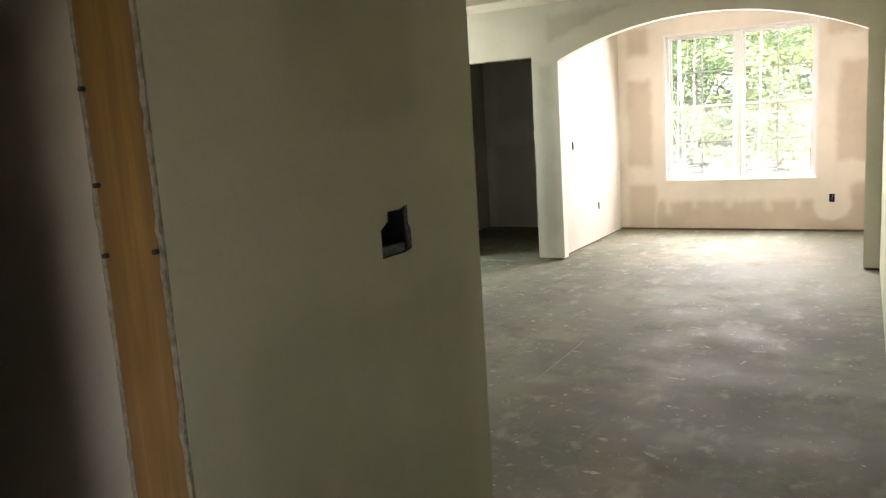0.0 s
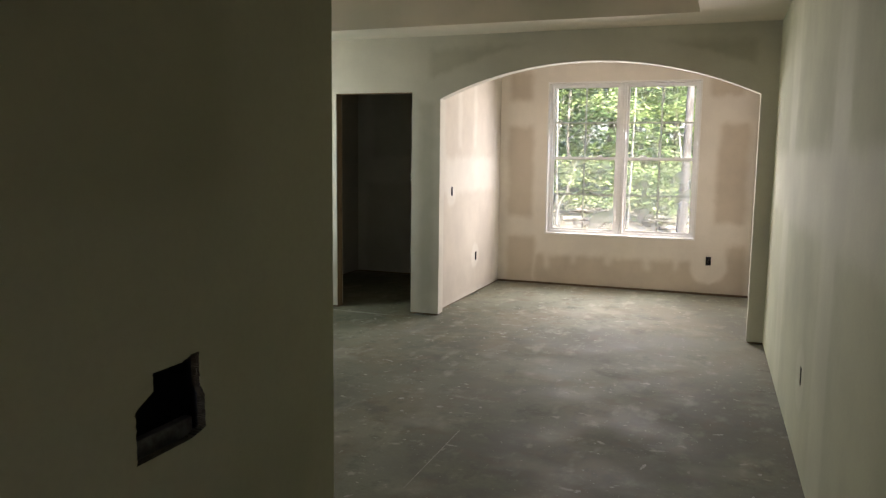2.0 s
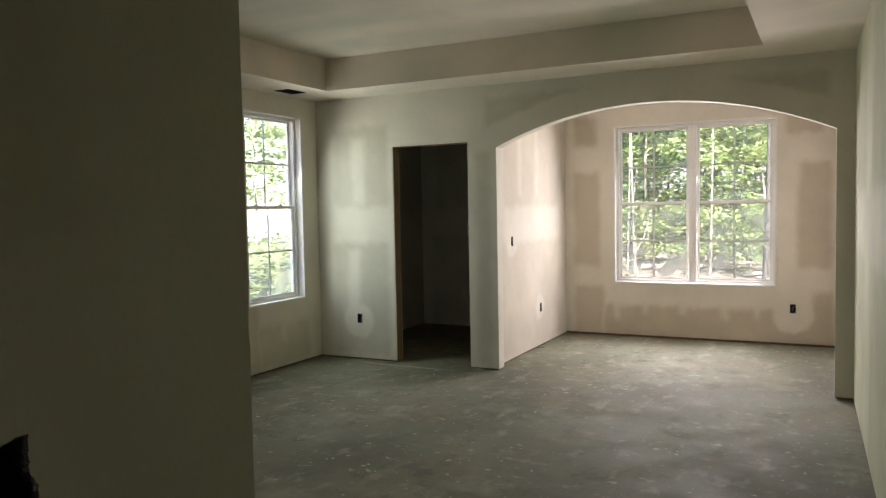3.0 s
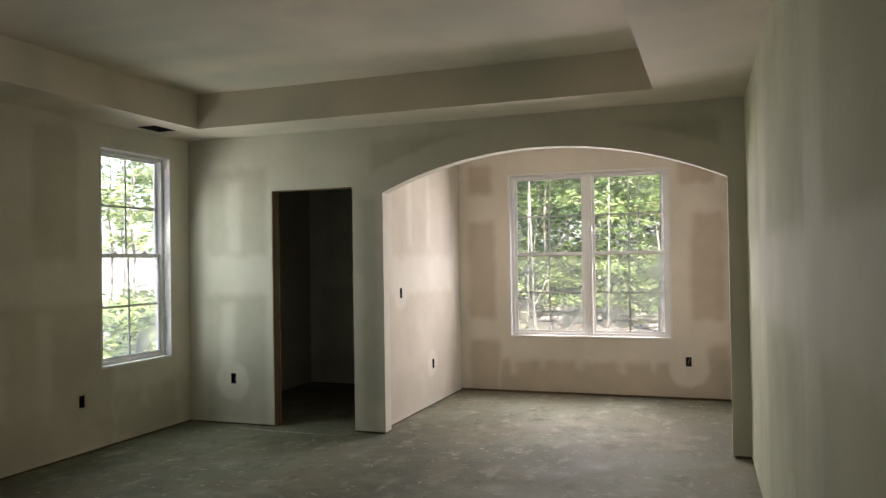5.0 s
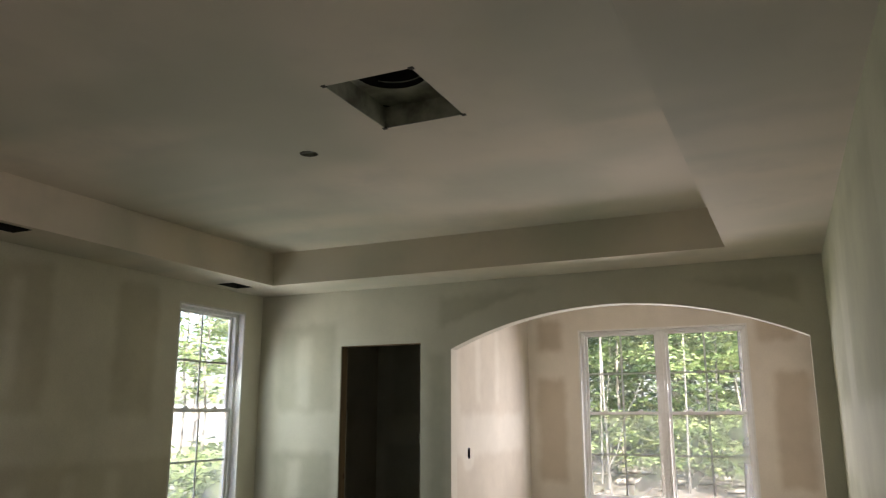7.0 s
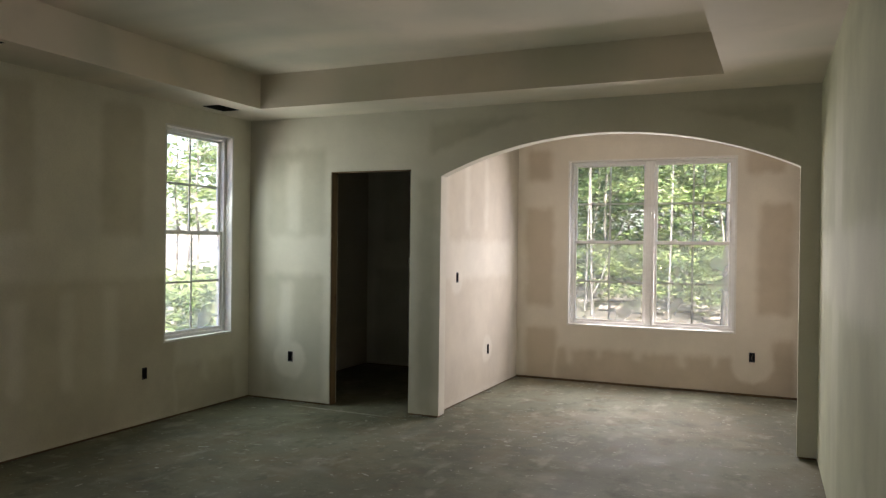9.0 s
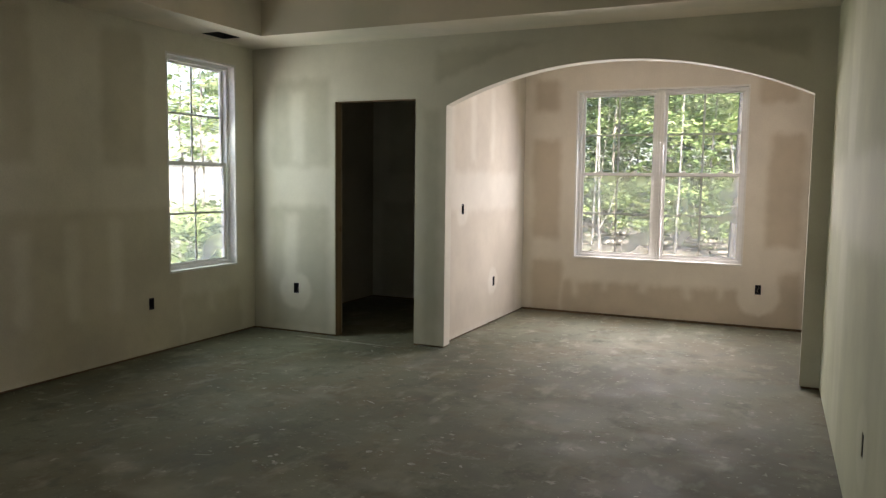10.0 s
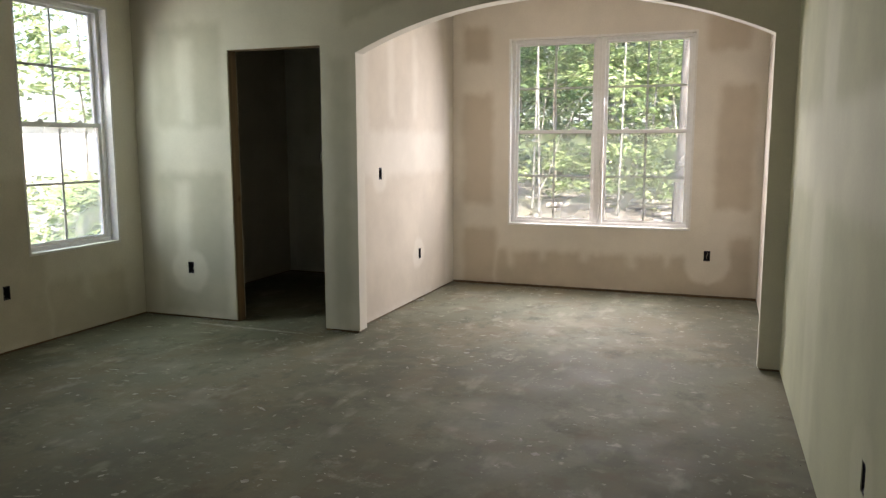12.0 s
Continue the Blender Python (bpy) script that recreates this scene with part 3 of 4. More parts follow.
# The unseen overhang south of y -9.5 is added to keep sun off the hall opening.
roof = tagged(part("roof", box_bm(XL - 0.55, -11.8, 3.35, 0.9, YB + 0.55, 3.5), M_ROOF, None), "flat roof slab over the house, with an unseen south overhang added to block sun", "roof", kind="structure")
for nm, a in (("wall_attic_north", (XL - 0.16, YB, HA + 0.02, 0.17, YB + 0.16, 3.35)), ("wall_attic_west", (XL - 0.16, -9.12, H + 0.02, XL, YB, 3.35)),
              ("wall_attic_east", (0.34, -9.12, H + 0.02, 0.46, YB, 3.35)), ("wall_attic_south", (XL, -9.12, H + 0.02, 0.34, -9.0, 3.35))):
    tagged(part(nm, box_bm(*a), M_ROOF, None), "plain upper wall closing the roof space", "wall", kind="structure")


# ---- windows ----
def window(name, width, height, units, label):
    """A vinyl double-hung window in local axes: x across, y outwards, z up; origin at the opening's lower left corner on the wall face."""
    top_ob = tagged(new(name), label, "window", kind="structure")
    lin, depth = 0.014, 0.075
    for nm, a in (("jamb_liner", (-0.004, -0.003, -0.004, lin, depth, height + 0.004)), ("jamb_liner", (width - lin, -0.003, -0.004, width + 0.004, depth, height + 0.004)),
                  ("head_liner", (lin, -0.003, height - lin, width - lin, depth, height + 0.004)), ("window_sill", (lin, -0.006, -0.004, width - lin, depth, lin))):
        part(nm, box_bm(*a, bevel=0.0015), M_TRIMW, top_ob)
    fw, mull = 0.030, 0.030
    uw = (width - 2 * lin - (units - 1) * mull) / units
    for u in range(units):
        x0 = lin + u * (uw + mull)
        x1 = x0 + uw
        z0, z1 = lin, height - lin
        bm = bmesh.new()
        add_box(bm, x0, depth - 0.005, z0, x0 + fw, depth + 0.07, z1, bevel=0.004)
        add_box(bm, x1 - fw, depth - 0.005, z0, x1, depth + 0.07, z1, bevel=0.004)
        add_box(bm, x0 + fw, depth - 0.005, z1 - fw, x1 - fw, depth + 0.07, z1, bevel=0.004)
        add_box(bm, x0 + fw, depth - 0.005, z0, x1 - fw, depth + 0.07, z0 + fw, bevel=0.004)
        part("window_frame", bm, M_VINYL, top_ob)
        mid = (z0 + z1) / 2 + 0.01
        for sash, (a, b, y) in (("upper_sash", (mid - 0.018, z1 - fw + 0.01, depth + 0.038)), ("lower_sash", (z0 + fw - 0.012, mid + 0.018, depth + 0.010))):
            sx0, sx1, st, t = x0 + fw - 0.010, x1 - fw + 0.010, 0.036, 0.024
            rb = 0.030 if sash == "upper_sash" else 0.034
            rt = 0.026 if sash == "upper_sash" else 0.030
            bm = bmesh.new()
            add_box(bm, sx0, y, a, sx0 + st, y + t, b, bevel=0.003)
            add_box(bm, sx1 - st, y, a, sx1, y + t, b, bevel=0.003)
            add_box(bm, sx0 + st, y, a, sx1 - st, y + t, a + rb, bevel=0.003)
            add_box(bm, sx0 + st, y, b - rt, sx1 - st, y + t, b, bevel=0.003)
            s = part(sash, bm, M_VINYL, top_ob)
            gx0, gx1, gz0, gz1 = sx0 + st - 0.006, sx1 - st + 0.006, a + rb - 0.006, b - rt + 0.006
            p = part("pane", box_bm(gx0, y + t / 2 - 0.002, gz0, gx1, y + t / 2 + 0.002, gz1), M_DUSTY if sash == "lower_sash" else M_GLASS, s,
                     "dusty glass pane" if sash == "lower_sash" else "clear glass pane under a pale veil that stands in for glare")
            p.visible_shadow = False
            cx, cz, gb = (gx0 + gx1) / 2, (gz0 + gz1) / 2, 0.009
            part("grille_bar", box_bm(cx - gb, y + t / 2 + 0.003, gz0, cx + gb, y + t / 2 + 0.009, gz1, bevel=0.001), M_GRILLE, s)
            part("grille_bar", box_bm(gx0, y + t / 2 + 0.003, cz - gb, cx - gb, y + t / 2 + 0.009, cz + gb, bevel=0.001), M_GRILLE, s)
            part("grille_bar", box_bm(cx + gb, y + t / 2 + 0.003, cz - gb, gx1, y + t / 2 + 0.009, cz + gb, bevel=0.001), M_GRILLE, s)
            if sash == "lower_sash":
                for f in (0.27, 0.73):
                    lx = sx0 + (sx1 - sx0) * f
                    bm = box_bm(lx - 0.028, y - 0.002, b, lx + 0.028, y + 0.022, b + 0.010, bevel=0.003)
                    add_box(bm, lx - 0.008, y + 0.002, b + 0.010, lx + 0.022, y + 0.014, b + 0.022, bevel=0.003)
                    part("sash_lock", bm, M_VINYL, s)
                    part("lift_lip", box_bm(lx - 0.04, y - 0.010, a + 0.03, lx + 0.04, y, a + 0.038, bevel=0.002), M_VINYL, s)
        if u < units - 1:
            part("mullion", box_bm(x1, depth - 0.012, lin, x1 + mull, depth + 0.07, height - lin, bevel=0.004), M_VINYL, top_ob)
    return top_ob


w = window("window_1", AW[2] - AW[0], AW[3] - AW[1], 2, "white vinyl twin double-hung window with grilles, closed, lower panes dusty")
w.matrix_world = pose(AW[0], YB, AW[1])
w = window("window_2", LW[2] - LW[0], LW[3] - LW[1], 1, "white vinyl double-hung window with grilles, closed, bright daylight behind")
w.matrix_world = pose(XL, LW[0], LW[1], 0, 0, 90)


# ---- door openings and studs ----
def stud(name, a, parent, label="", mat=None):
    return part(name, box_bm(*a, bevel=0.002), mat or M_WOOD, parent, label)


M_WOODD = lumber("dark_stud_lumber", (0.27, 0.18, 0.10))
door = tagged(new("door_1"), "open rough doorway lined with raw studs, no door hung, dark closet beyond", "doorway", kind="structure")
stud("jack_stud", (DX0 - 0.035, 0.0135, 0.0, DX0 + 0.004, 0.1065, DH + 0.03), door, mat=M_WOODD)
stud("jack_stud", (DX1 - 0.004, 0.0135, 0.0, DX1 + 0.035, 0.1065, DH + 0.03), door, mat=M_WOODD)
stud("header", (DX0 + 0.004, 0.0135, DH - 0.004, DX1 - 0.004, 0.1065, DH + 0.03), door, mat=M_WOODD)
part("paper_scrap", box_bm(DX1 - 0.016, 0.001, 1.28, DX1 - 0.003, 0.012, 1.33, bevel=0.003), M_FLAKE, door, "torn white scrap of board paper")

door = tagged(new("door_2"), "open rough doorway of raw yellow studs with ragged board edges", "doorway", kind="structure")
jamb = stud("jack_stud", (XH - 0.1515, YN - 0.004, 0.0, XH - 0.0135, YN + 0.035, 2.13), door)
stud("jack_stud", (XH - 0.1515, -7.455, 0.0, XH - 0.0135, -7.416, 2.13), door)
stud("header", (XH - 0.1515, -7.416, 2.096, XH - 0.0135, YN - 0.004, 2.13), door)
for i, (dx, z) in enumerate(((-0.150, 1.52), (-0.144, 1.36), (-0.145, 1.24), (-0.017, 1.25), (-0.145, 1.75))):
    bm = bmesh.new()
    bmesh.ops.create_cone(bm, cap_ends=True, segments=10, radius1=0.0055, radius2=0.0045, depth=0.012,
                          matrix=pose(XH + dx, YN - 0.007, z, 90, 0, 0))
    part("screw", bm, M_SCREW, jamb)


def ragged_strip(name, x0, x1, y0, z0, z1, parent, seed, amp=0.006):
    """The torn edge of a plasterboard sheet, uneven along its height."""
    rng = random.Random(seed)
    n = 90
    verts, faces = [], []
    for i in range(n + 1):
        z = z0 + (z1 - z0) * i / n
        d = amp * (0.25 + rng.random() ** 2 + 0.6 * (0.5 + 0.5 * noise.noise((0, seed, z * 3.0))))
        verts += [(x0, y0, z), (x1, y0, z), (x1, y0 - d, z), (x0, y0 - d * rng.uniform(0.5, 1.0), z)]
    for i in range(n):
        a, b = 4 * i, 4 * i + 4
        for p, q in ((0, 1), (1, 2), (2, 3), (3, 0)):
            faces.append([a + p, a + q, b + q, b + p])
    return fix_normals(obj(name, verts, faces, M_RAG, parent))


M_RAG = plain("torn_board_edge", (0.25, 0.23, 0.18), 0.9, var=0.3, scale=60.0, bump=0.5)
ragged_strip("board_edge", XH - 0.0132, XH - 0.0005, YN - 0.001, 0.02, 2.09, door, 3)
ragged_strip("board_edge", XH - 0.1645, XH - 0.1518, YN - 0.001, 0.02, 2.09, door, 8, 0.004)


# ---- electrical boxes ----
def cable_bm(points, r=0.004, seg=8):
    bm = bmesh.new()
    rings = []
    for i, p in enumerate(points):
        p = Vector(p)
        t = (Vector(points[min(i + 1, len(points) - 1)]) - Vector(points[max(i - 1, 0)])).normalized()
        a = t.orthogonal().normalized()
        b = t.cross(a)
        rings.append([bm.verts.new(p + r * (math.cos(2 * math.pi * k / seg) * a + math.sin(2 * math.pi * k / seg) * b)) for k in range(seg)])
    for i in range(len(rings) - 1):
        for k in range(seg):
            bm.faces.new([rings[i][k], rings[i][(k + 1) % seg], rings[i + 1][(k + 1) % seg], rings[i + 1][k]])
    bm.faces.new(rings[0][::-1])
    bm.faces.new(rings[-1])
    return bm


def electric_box(m, label, w=0.054, h=0.093, deep=0.06, rough_cut=False):
    """An open wiring box let into a wall: local x across, y into the wall, z up; origin at its middle on the wall face."""
    top_ob = tagged(new("outlet_box"), label, "outlet box", group="wiring boxes in the walls")
    t = 0.003
    bm = bmesh.new()
    for a in ((-w / 2 - 0.0, 0.002, -h / 2, -w / 2 + t, deep, h / 2), (w / 2 - t, 0.002, -h / 2, w / 2, deep, h / 2), (-w / 2 + t, 0.002, -h / 2, w / 2 - t, deep, -h / 2 + t),
              (-w / 2 + t, 0.002, h / 2 - t, w / 2 - t, deep, h / 2), (-w / 2 + t, deep - t, -h / 2 + t, w / 2 - t, deep, h / 2 - t)):
        add_box(bm, *a)
    part("box", bm, M_BOX, top_ob)
    for s in (-1, 1):
        part("screw_tab", box_bm(-0.007, 0.004, s * (h / 2 - 0.009) - 0.006, 0.007, 0.008, s * (h / 2 - 0.009) + 0.006, bevel=0.001), M_BOX, top_ob)
    pts = [(0.004, deep - 0.004, h / 2 - 0.012), (0.006, deep - 0.022, 0.016), (-0.006, deep - 0.028, -0.012), (0.003, deep - 0.03, -0.028)]
    part("cable", cable_bm(pts, 0.0035), M_WIRE, top_ob, "folded grey cable end")
    top_ob.matrix_world = m
    return top_ob


electric_box(pose(-4.345, 0.0, 0.412), "dark open outlet box in the plasterboard beside a doorway")
electric_box(pose(XL, -1.28, 0.408, 0, 0, 90), "dark open outlet box below a tall window")
electric_box(pose(-0.485, YB, 0.384), "dark open outlet box in filler under the double window")
electric_box(pose(ALX0, 0.532, 1.16, 0, 0, 90), "dark open switch box in the alcove side wall")
electric_box(pose(ALX0, 1.345, 0.415, 0, 0, 90), "dark open outlet box low in the alcove side wall")
electric_box(pose(XR + 0.0015, -2.60, 0.445, 0, 0, -91), "dark open outlet box low in the long wall")

swb = tagged(new("switch_box"), "dark empty switch box behind a ragged plasterboard cut-out", "switch box", group="wiring boxes in the walls")
bm = bmesh.new()
for a in ((XH - 0.075, -5.959, 1.141, XH - 0.071, -5.792, 1.288), (XH - 0.071, -5.959, 1.141, XH - 0.0135, -5.950, 1.288), (XH - 0.071, -5.802, 1.141, XH - 0.0135, -5.792, 1.288),
          (XH - 0.071, -5.950, 1.141, XH - 0.0135, -5.802, 1.149), (XH - 0.071, -5.950, 1.280, XH - 0.0135, -5.802, 1.288)):
    add_box(bm, *a)
part("box", bm, M_BOX, swb)
part("box_flange", box_bm(XH - 0.030, -5.940, 1.150, XH - 0.016, -5.822, 1.176, bevel=0.003), plain("scuffed_grey_plastic", (0.09, 0.09, 0.10), 0.5, var=0.5, scale=60.0), swb)
M_SHRED = plain("shade_dark_torn_paper", (0.05, 0.045, 0.037), 0.9, var=0.4, scale=80.0)
swb.location = (0.0, -0.007, -0.025)
rng = random.Random(5)
for k in range(54):
    y0, z0, y1, z1 = CUT[rng.randrange(len(CUT))]
    y, z = (y0 if k % 3 else y1), rng.uniform(z0, z1)
    if k % 3 == 2:
        y0, z0, y1, z1 = CUT[(0, -1, -1)[k % 9 // 3]]
        y, z = rng.uniform(y0, y1), (z0 if z0 < 1.2 else z1)
    r = rng.uniform(0.002, 0.0045)
    bm = bmesh.new()
    bmesh.ops.create_icosphere(bm, subdivisions=1, radius=r)
    for v in bm.verts:
        v.co = Vector((v.co.x * 0.35, v.co.y * rng.uniform(0.6, 1.3), v.co.z * rng.uniform(0.6, 1.3)))
    bmesh.ops.translate(bm, vec=(XH - 0.004, y + 0.007, z + 0.025), verts=bm.verts)
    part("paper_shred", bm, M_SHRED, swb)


# torn brown edge of the board round the cut-out, darkened in place of shade
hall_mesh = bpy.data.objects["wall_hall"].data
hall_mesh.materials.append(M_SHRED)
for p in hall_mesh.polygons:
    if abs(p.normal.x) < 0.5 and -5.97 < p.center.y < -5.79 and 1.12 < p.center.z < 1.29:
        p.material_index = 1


# ---- ceiling fittings ----
def boot(name, r, z, label, duct):
    """A sheet-metal boot above a cut-out in the ceiling."""
    top_ob = tagged(new(name), label, "air vent")
    x0, y0, x1, y1 = r
    up = z + (0.11 if duct else 0.12)
    bm = bmesh.new()
    e = 0.003
    for a in ((x0 - e, y0 - e, z + 0.001, x0 + e, y1 + e, up), (x1 - e, y0 - e, z + 0.001, x1 + e, y1 + e, up), (x0 + e, y0 - e, z + 0.001, x1 - e, y0 + e, up), (x0 + e, y1 - e, z + 0.001, x1 - e, y1 + e, up)):
        add_box(bm, *a)
    # The small registers get near-black sheets in place of the shade inside them.
    part("side_sheet", bm, M_GALV if duct else M_DARK, top_ob)
    cx, cy, n = (x0 + x1) / 2, (y0 + y1) / 2, 40
    rad = 0.165 if duct else 0.05
    if duct:
        cy -= 0.06
    bm = bmesh.new()
    outer, inner = [], []
    for i in range(n):
        a = 2 * math.pi * i / n
        c, s = math.cos(a), math.sin(a)
        kx = ((x1 - cx) if c > 0 else (cx - x0)) / max(abs(c), 1e-6)
        ky = ((y1 - cy) if s > 0 else (cy - y0)) / max(abs(s), 1e-6)
        k = min(kx, ky)
        outer.append(bm.verts.new((cx + k * c, cy + k * s, up)))
        inner.append(bm.verts.new((cx + rad * c, cy + rad * s, up)))
    for i in range(n):
        j = (i + 1) % n
        bm.faces.new([outer[i], outer[j], inner[j], inner[i]])
    part("back_sheet", bm, M_GALV if duct else M_DARK, top_ob)
    bm = bmesh.new()
    bmesh.ops.create_cone(bm, cap_ends=False, segments=n, radius1=rad, radius2=rad, depth=0.22, matrix=pose(cx, cy, up + 0.11))
    bmesh.ops.create_circle(bm, cap_ends=True, segments=n, radius=rad, matrix=pose(cx, cy, up + 0.22))
    d = part("duct", bm, M_DARK, top_ob, "dark round duct")
    if duct:
        pts = [(cx + rad * 0.97 * math.cos(a), cy + rad * 0.97 * math.sin(a), up + 0.03) for a in [math.radians(40 + 10 * i) for i in range(11)]]
        part("wire_rib", cable_bm(pts, 0.003), M_GALV, d)
        for sx in (x0, x1):
            for sy in (y0, y1):
                part("corner_tab", box_bm(sx - 0.012, sy - 0.012, z - 0.002, sx + 0.012, sy + 0.012, z + 0.004, bevel=0.001), M_SHRED, top_ob)
    return top_ob


boot("return_air_vent", VENT, HT, "open square return-air cut-out with a bare metal boot in the ceiling", True)
for r in REGS:
    boot("ceiling_register", r, H, "small open supply-air cut-out in the ceiling edge", False)["group"] = "supply cut-outs"
can = tagged(new("ceiling_box"), "round open wiring box let into the ceiling", "ceiling box")
bm = bmesh.new()
bmesh.ops.create_cone(bm, cap_ends=False, segments=32, radius1=0.05, radius2=0.05, depth=0.05, matrix=pose(CANX, CANY, HT + 0.026))
bmesh.ops.create_circle(bm, cap_ends=True, segments=32, radius=0.05, matrix=pose(CANX, CANY, HT + 0.05))
part("box", bm, M_GALV, can)
part("mounting_bar", box_bm(CANX - 0.049, CANY - 0.008, HT + 0.010, CANX + 0.049, CANY + 0.008, HT + 0.014, bevel=0.001), M_GALV, can)
bm = cable_bm([(CANX + 0.02, CANY + 0.01, HT + 0.045), (CANX - 0.005, CANY + 0.02, HT + 0.01), (CANX - 0.02, CANY - 0.01, HT + 0.012)], 0.003)
part("cable", bm, M_WIRE, can)

# ---- dried filler on the floor ----
def flakes(name, count, seed, size):
    rng = random.Random(seed)
    verts, faces, spots_ = [], [], []
    for _ in range(count):
        if rng.random() < 0.35 or not spots_:
            spots_.append((rng.uniform(XL + 0.1, XR - 0.05), rng.uniform(-5.6, 2.1)))
            x, y = spots_[-1]
        else:
            cx, cy = spots_[rng.randrange(len(spots_))]
            x, y = cx + rng.gauss(0, 0.16), cy + rng.gauss(0, 0.12)
        if not XL + 0.06 < x < XR - 0.05 or y > 2.1:
            continue
        if y > 0 and not ALX0 + 0.05 < x < ALX1 - 0.05:
            continue
        if y < YS and x < XH + 0.05:
            continue
        if -0.02 < y < 0.14:
            continue
        r = size * (0.35 + rng.random() ** 2.5 * 1.6)
        ang, el = rng.gauss(0.4, 0.9), rng.uniform(0.35, 1.0)
        h = rng.uniform(0.0005, 0.0012)
        n = rng.randint(6, 9)
        b = len(verts)
        for top in (0, 1):
            for i in range(n):
                a = 2 * math.pi * i / n
                q = r * rng.uniform(0.55, 1.15) * (0.8 if top else 1.0)
                px, py = q * math.cos(a), q * el * math.sin(a)
                verts.append((x + px * math.cos(ang) - py * math.sin(ang), y + px * math.sin(ang) + py * math.cos(ang), 0.0004 + (h if top else 0)))
        faces.append([b + n + i for i in range(n)])
        for i in range(n):
            faces.append([b + i, b + (i + 1) % n, b + n + (i + 1) % n, b + n + i])
    return tagged(obj(name, verts, faces, M_SMEAR if size < 0.01 else M_FLAKE), "scattered flat splashes of dried white filler on the floor", "debris", kind="stuff")


def smears(name, count, seed):
    """Thin trowel smears of filler, long and narrow."""
    rng = random.Random(seed)
    verts, faces = [], []
    for _ in range(count):
        x, y = rng.uniform(XL + 0.3, XR - 0.15), rng.uniform(-5.2, 2.0)
        if y > -0.2 and not ALX0 + 0.25 < x < ALX1 - 0.25:
            continue
        n, ln, wd, ang = 8, rng.uniform(0.03, 0.11), rng.uniform(0.005, 0.014), rng.choice((0.2, 0.2, 2.6, 1.2)) + rng.gauss(0, 0.35)
        b = len(verts)
        c, s_ = math.cos(ang), math.sin(ang)
        for i in range(n + 1):
            q = i / n - 0.5
            w_ = wd * (0.25 + rng.random()) * (1 - (2 * q) ** 4)
            bow = 0.12 * ln * q * q
            for sd in (-1, 1):
                px, py = q * ln, bow + sd * w_
                verts.append((x + px * c - py * s_, y + px * s_ + py * c, 0.0012))
        for i in range(n):
            faces.append([b + 2 * i, b + 2 * i + 2, b + 2 * i + 3, b + 2 * i + 1])
    return tagged(obj(name, verts, faces, M_SMEAR), "thin pale trowel smears of filler on the floor", "debris", kind="stuff")


def wall_crumbs(name, count, seed):
    """Crumbs of board and filler swept against the foot of the walls."""
    rng = random.Random(seed)
    runs = (((XL, -5.3), (XL, 0.0)), ((XL, 0.0), (DX0, 0.0)), ((DX1, 0.0), (AX0, 0.0)), ((ALX0, 0.15), (ALX0, YB)), ((ALX0, YB), (ALX1, YB)), ((0.06, -3.5), (0.0, 0.0)))
    side = ((1, 0), (0, -1), (0, -1), (1, 0), (0, -1), (-1, 0))
    verts, faces = [], []
    for _ in range(count):
        i = rng.randrange(len(runs))
        (xa, ya), (xb, yb) = runs[i]
        q, d = rng.random(), 0.012 + rng.expovariate(1 / 0.025)
        x, y, r = xa + (xb - xa) * q + side[i][0] * d, ya + (yb - ya) * q + side[i][1] * d, rng.uniform(0.002, 0.006)
        b = len(verts)
        for dx, dy, dz in ((-1, -0.7, 0), (0.9, -0.9, 0), (1, 0.8, 0), (-0.8, 1, 0), (0.1, 0, 0.9)):
            verts.append((x + r * dx * rng.uniform(0.6, 1.2), y + r * dy * rng.uniform(0.6, 1.2), 0.0003 + r * dz))
        faces += [[b, b + 1, b + 4], [b + 1, b + 2, b + 4], [b + 2, b + 3, b + 4], [b + 3, b, b + 4]]
    return tagged(obj(name, verts, faces, M_SMEAR), "crumbs of board and filler along the foot of the walls", "debris", kind="stuff")


M_SMEAR = plain("filler_smear", (0.27, 0.265, 0.22), 0.8, var=0.25, scale=25.0)
smears("filler_smears", 46, 7)
wall_crumbs("wall_crumbs", 300, 9)
for sx, sy, turn in ((ALX0 + 0.03, 1.22, 20), (ALX0 + 0.045, 1.28, 70), (DX1 + 0.10, -0.03, 10), (-4.2, -0.03, 5)):
    bm = box_bm(-0.028, -0.010, 0.0, 0.028, 0.010, 0.012, bevel=0.003)
    for v in bm.verts:
        v.co.x *= 1.0 + 0.5 * v.co.y / 0.01
    ob = part("board_scrap", bm, M_FLAKE, None)
    ob.matrix_world = pose(sx, sy, 0.0, 0, 0, turn)
    tagged(ob, "small broken scrap of white plasterboard on the floor", "board scrap", group="scraps on the floor")
rng = random.Random(14)
dv, df = [], []
for i in range(29):
    q = i / 28
    half_w = (0.008 + 0.030 * rng.random()) * math.sin(math.pi * min(1.0, q + 0.04)) ** 0.5
    dv += [(-4.25 + 1.05 * q, -0.13 - 0.03 * q - half_w, 0.0012), (-4.25 + 1.05 * q, -0.13 - 0.03 * q + half_w, 0.0012)]
for i in range(28):
    df.append([2 * i, 2 * i + 2, 2 * i + 3, 2 * i + 1])
tagged(obj("dust_trail", dv, df, M_SMEAR), "pale sanding dust lying along the foot of the wall", "dust", kind="stuff")
scr = obj("floor_scratch", [(-1.655, -2.80, 0.0011), (-1.649, -2.80, 0.0011), (-1.644, -3.60, 0.0011), (-1.650, -3.60, 0.0011)], [[0, 1, 2, 3]], M_SMEAR)
tagged(scr, "straight pale chalk line on the concrete floor", "chalk line")
flakes("filler_splashes", 260, 11, 0.012)
